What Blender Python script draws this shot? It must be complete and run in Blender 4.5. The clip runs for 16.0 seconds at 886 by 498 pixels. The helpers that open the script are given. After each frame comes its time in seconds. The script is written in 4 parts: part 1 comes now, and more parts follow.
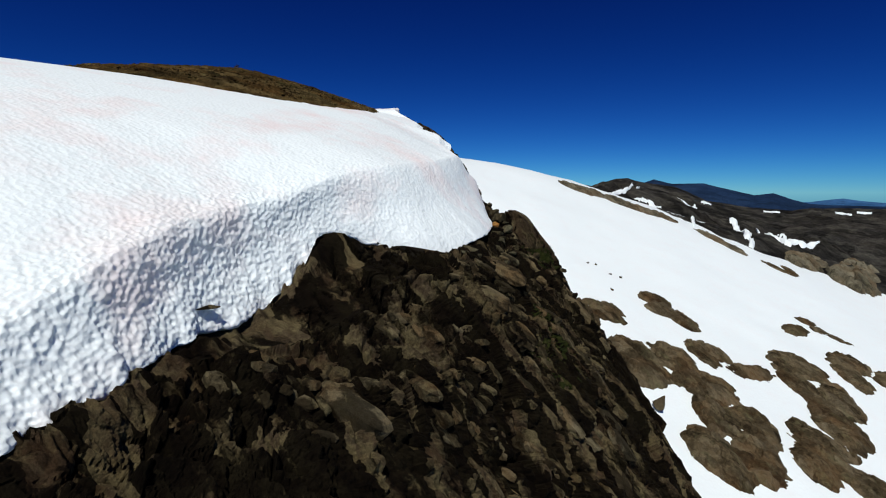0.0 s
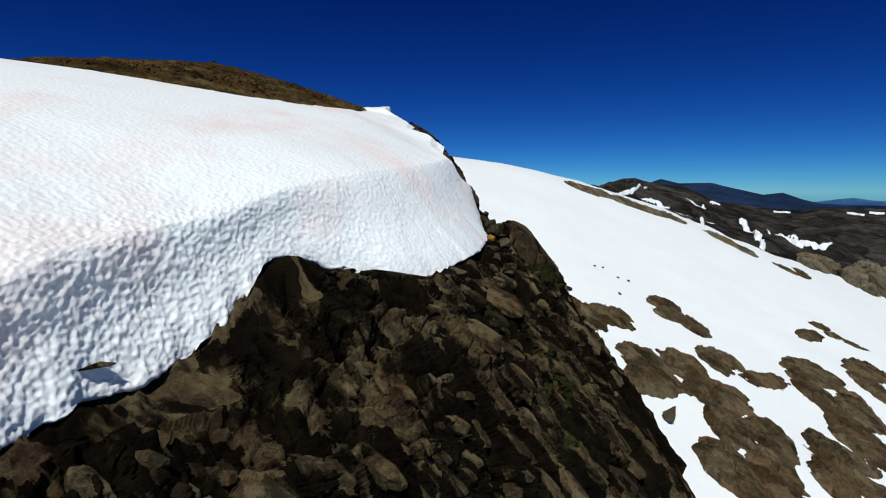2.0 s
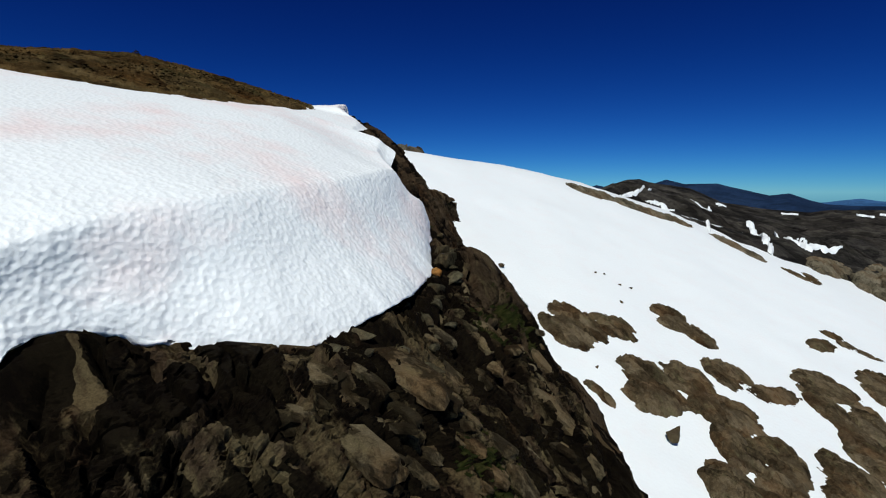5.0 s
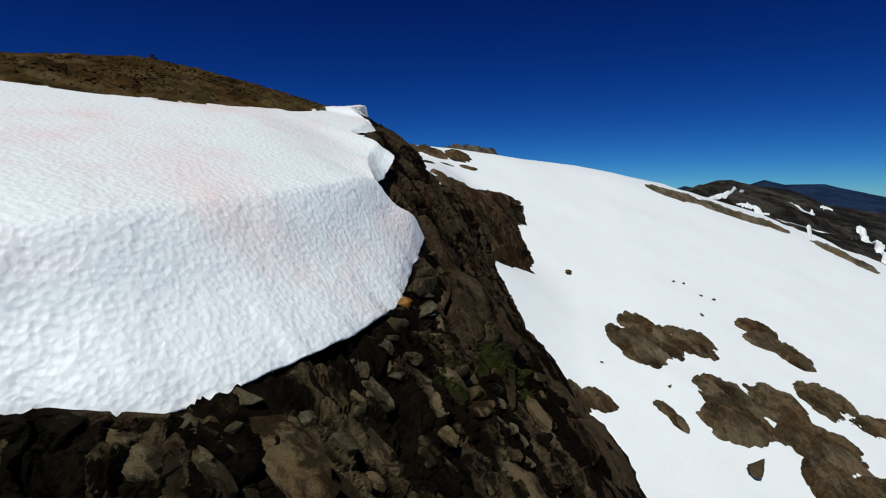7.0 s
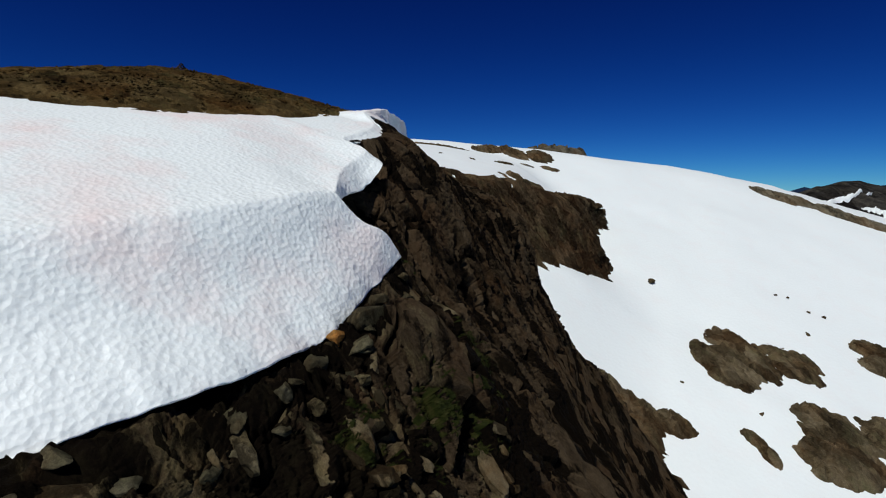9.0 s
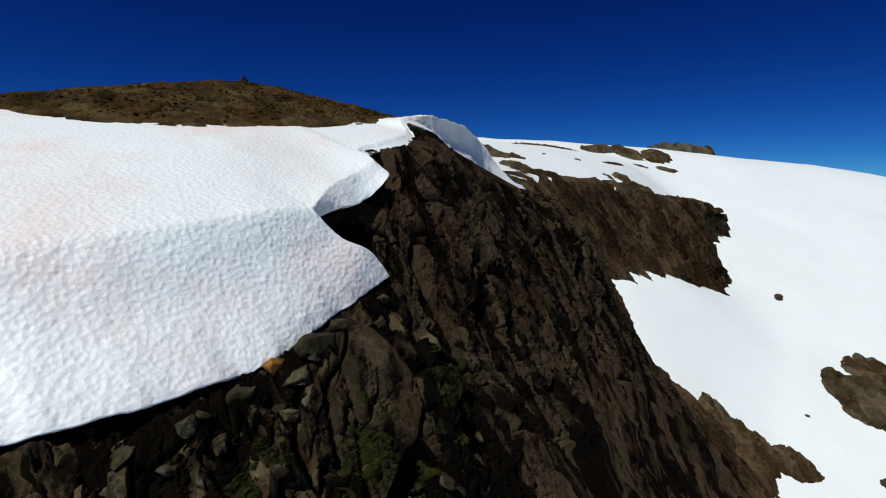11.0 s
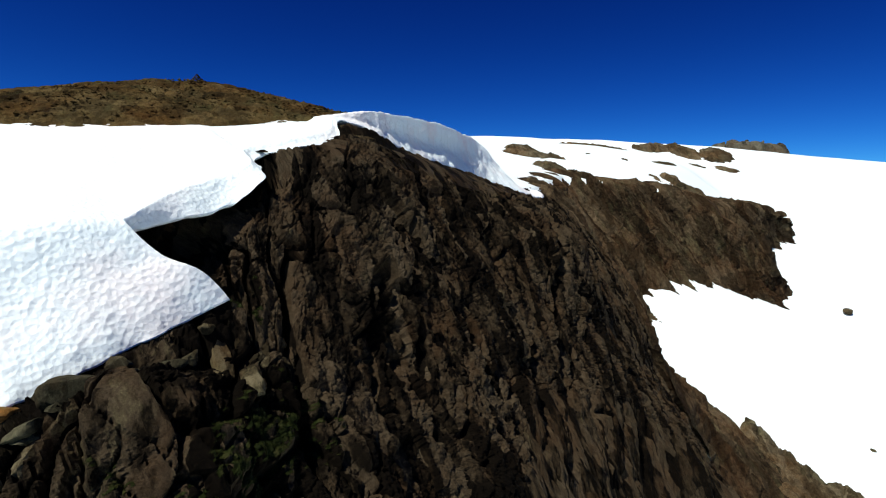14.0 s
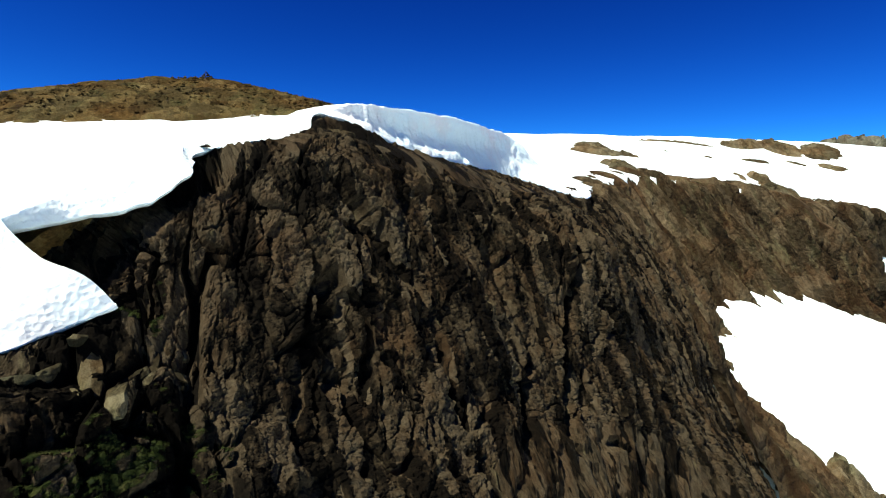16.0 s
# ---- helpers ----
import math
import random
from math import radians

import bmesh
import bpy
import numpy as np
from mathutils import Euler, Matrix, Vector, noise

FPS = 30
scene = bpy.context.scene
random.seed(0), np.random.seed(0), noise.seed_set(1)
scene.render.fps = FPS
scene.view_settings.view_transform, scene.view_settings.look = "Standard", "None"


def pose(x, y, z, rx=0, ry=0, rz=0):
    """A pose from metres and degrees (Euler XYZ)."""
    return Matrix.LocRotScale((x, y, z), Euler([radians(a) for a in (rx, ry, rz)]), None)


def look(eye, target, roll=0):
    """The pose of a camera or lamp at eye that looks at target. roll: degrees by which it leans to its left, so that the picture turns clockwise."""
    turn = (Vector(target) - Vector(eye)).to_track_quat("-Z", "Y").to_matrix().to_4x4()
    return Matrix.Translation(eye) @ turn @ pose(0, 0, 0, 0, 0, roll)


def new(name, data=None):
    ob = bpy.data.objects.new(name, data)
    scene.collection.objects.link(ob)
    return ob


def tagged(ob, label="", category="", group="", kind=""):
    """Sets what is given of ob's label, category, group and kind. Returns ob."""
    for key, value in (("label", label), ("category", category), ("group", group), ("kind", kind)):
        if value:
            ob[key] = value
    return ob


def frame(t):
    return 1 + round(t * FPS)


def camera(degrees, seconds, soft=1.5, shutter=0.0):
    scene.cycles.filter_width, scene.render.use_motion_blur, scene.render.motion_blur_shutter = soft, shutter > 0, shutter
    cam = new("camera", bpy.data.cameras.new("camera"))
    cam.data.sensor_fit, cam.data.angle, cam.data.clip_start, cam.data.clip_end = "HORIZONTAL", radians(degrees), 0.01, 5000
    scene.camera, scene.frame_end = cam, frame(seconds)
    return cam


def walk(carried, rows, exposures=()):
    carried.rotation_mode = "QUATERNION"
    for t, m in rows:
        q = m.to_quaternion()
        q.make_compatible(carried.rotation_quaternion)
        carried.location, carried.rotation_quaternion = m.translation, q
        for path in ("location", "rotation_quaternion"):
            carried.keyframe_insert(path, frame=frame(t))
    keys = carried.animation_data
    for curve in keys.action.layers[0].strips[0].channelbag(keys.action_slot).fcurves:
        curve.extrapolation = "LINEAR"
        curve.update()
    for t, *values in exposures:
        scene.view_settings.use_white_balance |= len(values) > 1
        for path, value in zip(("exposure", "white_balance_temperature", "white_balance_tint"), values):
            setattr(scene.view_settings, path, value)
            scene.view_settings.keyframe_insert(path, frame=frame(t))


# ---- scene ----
cam = camera(79.1, 16.0, soft=1.1)
METRES, EYE, TILT, LEAN, TURN = 100.0, 0.0, -6.0, 0.0, 0.0
ROWS = [
    (0.0, 0.0, 0.0, 0.0, 0.0, 0.0, -0.0),
    (0.5, 0.0051, 0.0226, 0.0056, 0.19, 0.03, 0.01),
    (1.0, 0.0104, 0.0461, 0.0112, 0.26, 0.04, 0.06),
    (1.5, 0.016, 0.0702, 0.0164, 0.42, 0.02, 0.06),
    (2.0, 0.0228, 0.0949, 0.0215, 0.64, -0.02, 0.03),
    (2.5, 0.03, 0.1203, 0.0268, 0.78, -0.03, 0.02),
    (3.0, 0.038, 0.146, 0.0326, 0.85, -0.01, 0.02),
    (3.5, 0.0478, 0.172, 0.0386, 0.84, 0.0, 0.03),
    (4.0, 0.0602, 0.1979, 0.0452, 0.83, 0.02, 0.02),
    (6.5, 0.1557, 0.3284, 0.074, 5.42, 0.08, -0.44),
    (7.0, 0.1783, 0.3521, 0.079, 9.41, 0.07, -0.92),
    (7.5, 0.2013, 0.3752, 0.0848, 12.72, -0.01, -1.38),
    (8.0, 0.2247, 0.3978, 0.0904, 15.09, -0.05, -1.7),
    (8.5, 0.2486, 0.4196, 0.0964, 16.75, -0.12, -1.9),
    (9.0, 0.2733, 0.4414, 0.1019, 19.12, -0.17, -2.16),
    (11.5, 0.3767, 0.5538, 0.1313, 33.85, -0.98, -3.91),
    (12.0, 0.3913, 0.5794, 0.136, 35.32, -1.09, -4.08),
    (12.5, 0.405, 0.6069, 0.1403, 36.2, -1.13, -4.11),
    (13.0, 0.4177, 0.6364, 0.144, 36.9, -1.12, -4.1),
    (13.5, 0.4305, 0.6672, 0.1473, 37.52, -1.15, -4.13),
    (14.0, 0.4438, 0.6987, 0.1502, 38.22, -1.14, -4.17),
    (14.5, 0.4574, 0.7309, 0.153, 40.03, -1.24, -4.32),
    (15.0, 0.4701, 0.7645, 0.1563, 43.44, -1.52, -4.65),
    (15.5, 0.4793, 0.7968, 0.1603, 45.67, -1.68, -4.89),
    (16.0, 0.4868, 0.8318, 0.164, 47.15, -1.85, -5.04),
]
walk(cam, [(t, pose(0, 0, EYE, TILT, LEAN, TURN) @ pose(METRES * x, METRES * y, METRES * z, 90 + pitch, roll, yaw)) for t, x, y, z, yaw, pitch, roll in ROWS],
     exposures=[(0.0, -0.12, 6500, 10), (4.0, -0.12, 6500, 10), (7.0, -0.3, 6500, 10), (9.0, -0.3, 6500, 10), (12.5, 0.05, 6500, 8), (14.5, 0.75, 6500, 4), (16.0, 1.42, 6700, -3)])

# ---- light ----
SUN_AZ, SUN_EL = (-0.14, -0.99), 57.0      # the way to the sun over the ground, and its height in degrees
sun_dir = Vector((SUN_AZ[0], SUN_AZ[1], math.hypot(*SUN_AZ) * math.tan(radians(SUN_EL)))).normalized()
world = bpy.data.worlds.new("alpine_sky")
scene.world = world
world.use_nodes = True
wn = world.node_tree.nodes
sky = wn.new("ShaderNodeTexSky")
sky.sky_type, sky.sun_disc = "NISHITA", False
sky.sun_elevation, sky.sun_rotation = radians(SUN_EL), math.atan2(SUN_AZ[0], SUN_AZ[1])
sky.altitude, sky.air_density, sky.dust_density, sky.ozone_density = 2200, 0.75, 0.0, 2.0
wl = world.node_tree.links
apart, together = wn.new("ShaderNodeSeparateColor"), wn.new("ShaderNodeCombineColor")
wl.new(sky.outputs["Color"], apart.inputs["Color"])
for band, depth, share in (("Red", 2.4, 0.12), ("Green", 1.95, 0.68), ("Blue", 1.5, 2.75)):      # thin air: the blue deepens away from the horizon
    power, scaled = wn.new("ShaderNodeMath"), wn.new("ShaderNodeMath")
    power.operation, scaled.operation = "POWER", "MULTIPLY"
    power.inputs[1].default_value, scaled.inputs[1].default_value = depth, share
    wl.new(apart.outputs[band], power.inputs[0])
    wl.new(power.outputs["Value"], scaled.inputs[0])
    wl.new(scaled.outputs["Value"], together.inputs[band])
wl.new(together.outputs["Color"], wn["Background"].inputs["Color"])
wn["Background"].inputs["Strength"].default_value = 0.0088
lamp = bpy.data.lights.new("sun", "SUN")
lamp.energy, lamp.angle, lamp.color = 4.1, radians(0.53), (1.0, 0.975, 0.94)
new("sun", lamp).matrix_world = look(sun_dir * 300, (0, 0, 0))


# ---- numbers: noise and curves ----
# terrain-begin
def hashed(i, j, k, seed):
    h = (i.astype(np.int64) * 374761393 + j.astype(np.int64) * 668265263 + k.astype(np.int64) * 1274126177 + seed * 951274213) & 0xFFFFFFFF
    h = ((h ^ (h >> 13)) * 1274126177) & 0xFFFFFFFF
    h = ((h ^ (h >> 16)) * 2246822519) & 0xFFFFFFFF
    return ((h ^ (h >> 15)) & 0xFFFFFF) / 16777215.0


def value_noise(p, seed=0):
    """Smooth noise from -1 to 1 at the points p."""
    f = np.floor(p)
    w = p - f
    w = w * w * w * (w * (w * 6 - 15) + 10)
    total = 0
    for a in (0, 1):
        for b in (0, 1):
            for c in (0, 1):
                weight = (w[..., 0] if a else 1 - w[..., 0]) * (w[..., 1] if b else 1 - w[..., 1]) * (w[..., 2] if c else 1 - w[..., 2])
                total = total + weight * hashed(f[..., 0] + a, f[..., 1] + b, f[..., 2] + c, seed)
    return total * 2 - 1


def fbm(p, octaves=4, seed=0, gain=0.5):
    total, size = 0, 1.0
    for o in range(octaves):
        total = total + size * value_noise(p * 2.03 ** o + 17.3 * o, seed + o)
        size *= gain
    return total


def cells(p, seed=0):
    """Worley cells: nearest and second distances, the nearest cell's random number and a random tilt within it."""
    f = np.floor(p)
    d1, d2 = np.full(p.shape[:-1], 9.0), np.full(p.shape[:-1], 9.0)
    chance, tilt = np.zeros(p.shape[:-1]), np.zeros(p.shape[:-1])
    for a in (-1, 0, 1):
        for b in (-1, 0, 1):
            for c in (-1, 0, 1):
                i, j, k = f[..., 0] + a, f[..., 1] + b, f[..., 2] + c
                hx, hy, hz = hashed(i, j, k, seed), hashed(i, j, k, seed + 1), hashed(i, j, k, seed + 2)
                ex, ey, ez = i + hx - p[..., 0], j + hy - p[..., 1], k + hz - p[..., 2]
                d = np.sqrt(ex * ex + ey * ey + ez * ez)
                near = d < d1
                d2 = np.where(near, d1, np.minimum(d2, d))
                d1 = np.where(near, d, d1)
                h = hashed(i, j, k, seed + 3)
                chance = np.where(near, h, chance)
                tilt = np.where(near, (ex * (hy - 0.5) + ey * (hz - 0.5) + ez * (hx - 0.5)) * 2, tilt)
    return d1, d2, chance, tilt


def smooth(a, b, x):
    t = np.clip((x - a) / (b - a), 0, 1)
    return t * t * (3 - 2 * t)


def soft_min(a, b, k):
    return -k * np.logaddexp(-a / k, -b / k)


def curve(keys, values, at):
    """A smooth curve through values at rising keys (a row of values may hold many numbers)."""
    keys, values, at = np.asarray(keys, float), np.asarray(values, float), np.asarray(at, float)
    slopes = np.gradient(values, keys, axis=0)
    i = np.clip(np.searchsorted(keys, at) - 1, 0, len(keys) - 2)
    h = keys[i + 1] - keys[i]
    t = np.clip((at - keys[i]) / h, 0, 1)
    shape = t.shape + (1,) * (values.ndim - 1)
    t, h = t.reshape(shape), h.reshape(shape)
    return ((1 + 2 * t) * (1 - t) ** 2 * values[i] + t * (1 - t) ** 2 * h * slopes[i]
            + t * t * (3 - 2 * t) * values[i + 1] + t * t * (t - 1) * h * slopes[i + 1])


# ---- the form of the land ----
def plateau(x, y):
    """The upper snowfield: a broad dome that steepens towards the cliff edge."""
    u, v = x + 15, y - 75
    return 9.8 - 0.269 * u + 0.2465 * v - 0.00185 * u * u + 0.00269 * u * v - 0.00155 * v * v


def valley(x, y):
    """The lower snowfield: a long slope that rises ahead to a dome."""
    slope = -41 - 0.31 * (x - 35) + 0.35 * (y - 371)
    az = np.degrees(np.arctan2(-(x - 30), np.maximum(y - 50, 1)))
    top = np.interp(az, [-60, -40, -30, -20, -12, -7, -3, 5.5, 13, 20, 30], [-190, -110, -60, -15, 15, 27.5, 35.5, 45.5, 51.5, 54.5, 57])
    drift = 18.5 * smooth(45, -30, x) * smooth(372, 320, y) * smooth(215, 262, y)
    return soft_min(slope, top, 5.0) + drift


EDGE_Y = [180, 215, 255, 285, 310, 335, 355, 375, 400, 425, 450, 520, 700]
EDGE_X = [-26, -30, -46, -56, -46, -20, -17, -8, -3, 0, -30, -80, -120]


def snowfield(x, y):
    low = valley(x, y)
    shelf = 8 - 0.25 * (x + 28) + 0.1 * np.maximum(0, y - 318)
    shelf = soft_min(shelf, 52 + 0.0 * x, 6.0)
    shelf = shelf - np.interp(y, [330, 355, 375, 400, 425], [0, 6, 5, 9.5, 12]) * smooth(-60, -12, x)
    edge = np.interp(y, EDGE_Y, EDGE_X)
    wide = np.interp(y, [180, 385, 430, 520], [6, 6, 40, 130])
    up = smooth(0, 1, (edge - x) / wide + 0.5) * smooth(150, 190, y)
    return low + (np.maximum(shelf, low) - low) * up
# terrain-end


# ---- materials ----
def shader(name, rough=0.8):
    m = bpy.data.materials.new(name)
    m.use_nodes = True
    n, l = m.node_tree.nodes, m.node_tree.links
    b = n["Principled BSDF"]
    b.inputs["Roughness"].default_value = rough
    return m, n, l, b


def noise_node(n, l, coord, scale, detail=6, rough=0.6):
    t = n.new("ShaderNodeTexNoise")
    t.inputs["Scale"].default_value, t.inputs["Detail"].default_value, t.inputs["Roughness"].default_value = scale, detail, rough
    l.new(coord, t.inputs["Vector"])
    return t.outputs["Fac"]


def ramp_node(n, l, fac, stops):
    r = n.new("ShaderNodeValToRGB")
    while len(r.color_ramp.elements) < len(stops):
        r.color_ramp.elements.new(0.5)
    for e, (at, colour) in zip(r.color_ramp.elements, stops):
        e.position, e.color = at, (*colour, 1)
    l.new(fac, r.inputs["Fac"])
    return r.outputs["Color"]


def mix_node(n, l, fac, a, b, how="MIX"):
    m = n.new("ShaderNodeMix")
    m.data_type, m.blend_type = "RGBA", how
    for socket, value in ((m.inputs["Factor"], fac), (m.inputs["A"], a), (m.inputs["B"], b)):
        if isinstance(value, (int, float)):
            socket.default_value = value
        elif isinstance(value, tuple):
            socket.default_value = (*value, 1)
        else:
            l.new(value, socket)
    return m.outputs["Result"]


def math_node(n, l, how, a, b=0.0):
    m = n.new("ShaderNodeMath")
    m.operation = how
    for socket, value in ((m.inputs[0], a), (m.inputs[1], b)):
        if isinstance(value, (int, float)):
            socket.default_value = value
        else:
            l.new(value, socket)
    return m.outputs["Value"]


def bump_node(n, l, height, strength, distance, below=None):
    b = n.new("ShaderNodeBump")
    b.inputs["Strength"].default_value, b.inputs["Distance"].default_value = strength, distance
    l.new(height, b.inputs["Height"])
    if below:
        l.new(below, b.inputs["Normal"])
    return b.outputs["Normal"]


def place_node(n, l, turn=(0, 0, 0), scale=(1, 1, 1)):
    c = n.new("ShaderNodeNewGeometry")
    m = n.new("ShaderNodeMapping")
    m.inputs["Rotation"].default_value = [radians(a) for a in turn]
    m.inputs["Scale"].default_value = scale
    l.new(c.outputs["Position"], m.inputs["Vector"])
    return m.outputs["Vector"], c


# foliation of the rock: long axis down the dip
LONG = Vector((0.52, -0.12, -0.84)).normalized()
ACROSS = LONG.cross(Vector((0.2, 0.9, 0.4))).normalized()
GRAIN_TURN = Matrix((LONG, ACROSS, LONG.cross(ACROSS))).to_euler()


def grain_node(n, l, scale):
    """Coordinates along the rock's foliation."""
    c, a, b = n.new("ShaderNodeNewGeometry"), n.new("ShaderNodeMapping"), n.new("ShaderNodeMapping")
    a.inputs["Rotation"].default_value = GRAIN_TURN
    b.inputs["Scale"].default_value = scale
    l.new(c.outputs["Position"], a.inputs["Vector"])
    l.new(a.outputs["Vector"], b.inputs["Vector"])
    return b.outputs["Vector"]


def rock_material(name, dark, mid, light, lichen, size=1.0, bump=0.12, stain=0.5, lichen_and_shade=False):
    """Weathered rock: blocks of differing tone, dark stains and painted shade, lichen, rust and grain."""
    m, n, l, b = shader(name, 0.92)
    b.inputs["Specular IOR Level"].default_value = 0.04
    pos, _ = place_node(n, l, scale=(1 / size,) * 3)
    long = grain_node(n, l, (0.8 / size, 1.0 / size, 1.0 / size))
    bent = n.new("ShaderNodeVectorMath")
    bent.operation = "MULTIPLY_ADD"
    warp = n.new("ShaderNodeTexNoise")
    warp.inputs["Scale"].default_value, warp.inputs["Detail"].default_value = 0.9, 5
    l.new(long, warp.inputs["Vector"])
    l.new(warp.outputs["Color"], bent.inputs[0])
    bent.inputs[1].default_value = (0.9, 0.9, 0.9)
    l.new(long, bent.inputs[2])
    fine = noise_node(n, l, long, 2.2, 10, 0.7)
    grain = noise_node(n, l, pos, 9.0, 7, 0.75)
    slats = n.new("ShaderNodeMapping")      # patches drawn out along the foliation
    slats.inputs["Scale"].default_value = (0.34, 1.0, 1.0)
    l.new(bent.outputs["Vector"], slats.inputs["Vector"])
    tones = []
    for scale in (0.5, 1.5):
        v = n.new("ShaderNodeTexVoronoi")
        v.inputs["Scale"].default_value = scale
        l.new(slats.outputs["Vector"], v.inputs["Vector"])
        pick = n.new("ShaderNodeSeparateColor")
        l.new(v.outputs["Color"], pick.inputs["Color"])
        tones.append(pick.outputs["Red"])
    both = math_node(n, l, "ADD", math_node(n, l, "MULTIPLY", tones[0], 0.28), math_node(n, l, "MULTIPLY", tones[1], 0.12))
    both = math_node(n, l, "ADD", both, math_node(n, l, "MULTIPLY", fine, 0.6))
    tone = ramp_node(n, l, both, [(0.32, dark), (0.48, mid), (0.72, light)])
    spread = noise_node(n, l, slats.outputs["Vector"], 0.62, 9, 0.72)
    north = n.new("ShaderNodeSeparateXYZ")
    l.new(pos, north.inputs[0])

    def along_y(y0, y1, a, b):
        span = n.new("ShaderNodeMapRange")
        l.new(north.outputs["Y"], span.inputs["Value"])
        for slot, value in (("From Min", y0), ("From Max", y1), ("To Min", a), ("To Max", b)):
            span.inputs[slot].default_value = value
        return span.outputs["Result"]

    if lichen_and_shade:      # lichen has settled on the near nose, the face beyond is barer
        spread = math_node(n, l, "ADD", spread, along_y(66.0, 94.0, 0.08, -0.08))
    patch = ramp_node(n, l, spread, [(0.52, (0, 0, 0)), (0.66, (1, 1, 1))])
    tone = mix_node(n, l, math_node(n, l, "MULTIPLY", patch, 0.65), tone, mix_node(n, l, fine, tuple(0.5 * c for c in lichen), tuple(1.35 * c for c in lichen)))
    rust = ramp_node(n, l, noise_node(n, l, pos, 0.16, 6, 0.65), [(0.46, (0, 0, 0)), (0.62, (1, 1, 1))])
    tone = mix_node(n, l, math_node(n, l, "MULTIPLY", rust, 0.3 if size < 10 else 0.1), tone, tuple(c * k for c, k in zip(mid, (1.5, 0.9, 0.55))))
    # long black streaks: part dark stain, part shade painted between the slabs
    streak_map = n.new("ShaderNodeMapping")
    streak_map.inputs["Scale"].default_value = (0.3, 0.8, 0.8)
    l.new(bent.outputs["Vector"], streak_map.inputs["Vector"])
    streaks = noise_node(n, l, streak_map.outputs["Vector"], 0.42, 10, 0.68)
    if lichen_and_shade:      # deep shadow painted in under the near snow bank, less on the open face
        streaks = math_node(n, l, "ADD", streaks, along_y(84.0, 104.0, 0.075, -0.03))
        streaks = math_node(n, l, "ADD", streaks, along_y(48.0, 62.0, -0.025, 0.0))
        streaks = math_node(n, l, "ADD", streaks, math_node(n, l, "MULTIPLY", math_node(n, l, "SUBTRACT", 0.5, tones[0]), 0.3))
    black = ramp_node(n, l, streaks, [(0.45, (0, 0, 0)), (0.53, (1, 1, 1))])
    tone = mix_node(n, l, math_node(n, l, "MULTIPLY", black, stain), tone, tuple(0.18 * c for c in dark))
    tone = mix_node(n, l, 0.75, tone, ramp_node(n, l, grain, [(0.3, (0.42,) * 3), (0.5, (0.95,) * 3), (0.72, (1.7,) * 3)]), "MULTIPLY")
    l.new(tone, b.inputs["Base Color"])
    crack = n.new("ShaderNodeTexVoronoi")
    crack.feature = "DISTANCE_TO_EDGE"
    crack.inputs["Scale"].default_value = 1.3
    l.new(bent.outputs["Vector"], crack.inputs["Vector"])
    gap = ramp_node(n, l, crack.outputs["Distance"], [(0.0, (0, 0, 0)), (0.06, (1, 1, 1))])
    first = bump_node(n, l, gap, 0.3, 1.2 * bump * size)
    second = bump_node(n, l, fine, 0.8, 1.2 * bump * size, first)
    l.new(bump_node(n, l, grain, 1.0, 0.7 * bump * size, second), b.inputs["Normal"])
    return m


def snow_material(name, pink=0.5, cup=2.2, depth=0.1, spots=()):
    m, n, l, b = shader(name, 0.55)
    pos, _ = place_node(n, l)
    stain = ramp_node(n, l, noise_node(n, l, pos, 0.09, 7, 0.62), [(0.48, (0, 0, 0)), (0.7, (1, 1, 1))])
    tone = mix_node(n, l, math_node(n, l, "MULTIPLY", stain, pink), (0.82, 0.895, 0.885), (0.82, 0.7, 0.67))
    dust = ramp_node(n, l, noise_node(n, l, pos, 2.6, 8, 0.75), [(0.55, (1, 1, 1)), (0.8, (0.86, 0.83, 0.8))])
    tone = mix_node(n, l, 1.0, tone, dust, "MULTIPLY")
    for centre, reach in spots:
        near = n.new("ShaderNodeVectorMath")
        near.operation = "DISTANCE"
        l.new(pos, near.inputs[0])
        near.inputs[1].default_value = centre
        edge = math_node(n, l, "ADD", math_node(n, l, "DIVIDE", near.outputs["Value"], reach), math_node(n, l, "MULTIPLY", noise_node(n, l, pos, 3.0, 6, 0.7), 1.4))
        tone = mix_node(n, l, ramp_node(n, l, math_node(n, l, "MULTIPLY", edge, 0.5), [(0.35, (0.75,) * 3), (0.72, (0, 0, 0))]), tone, (0.16, 0.14, 0.12))
    l.new(tone, b.inputs["Base Color"])
    v = n.new("ShaderNodeTexVoronoi")
    v.feature = "SMOOTH_F1"
    v.inputs["Scale"].default_value, v.inputs["Smoothness"].default_value = cup, 0.06
    l.new(pos, v.inputs["Vector"])
    first = bump_node(n, l, v.outputs["Distance"], 0.6, depth)
    l.new(bump_node(n, l, noise_node(n, l, pos, 5.0, 6, 0.6), 0.4, depth * 0.6, first), b.inputs["Normal"])
    return m


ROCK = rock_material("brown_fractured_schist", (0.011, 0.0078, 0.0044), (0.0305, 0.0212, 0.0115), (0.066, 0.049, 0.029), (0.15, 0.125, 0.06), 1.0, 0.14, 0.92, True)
SLAB = rock_material("lichened_slab_rock", (0.032, 0.024, 0.013), (0.1, 0.076, 0.041), (0.18, 0.148, 0.092), (0.14, 0.132, 0.066), 3.2, 0.2, 0.45)
PALE = rock_material("pale_rim_rock", (0.04, 0.036, 0.024), (0.13, 0.115, 0.075), (0.22, 0.2, 0.14), (0.19, 0.18, 0.11), 3.6, 0.25, 0.2)
TOWER = rock_material("grey_tower_rock", (0.03, 0.028, 0.02), (0.085, 0.077, 0.054), (0.15, 0.137, 0.1), (0.13, 0.122, 0.07), 4.0, 0.25, 0.25)
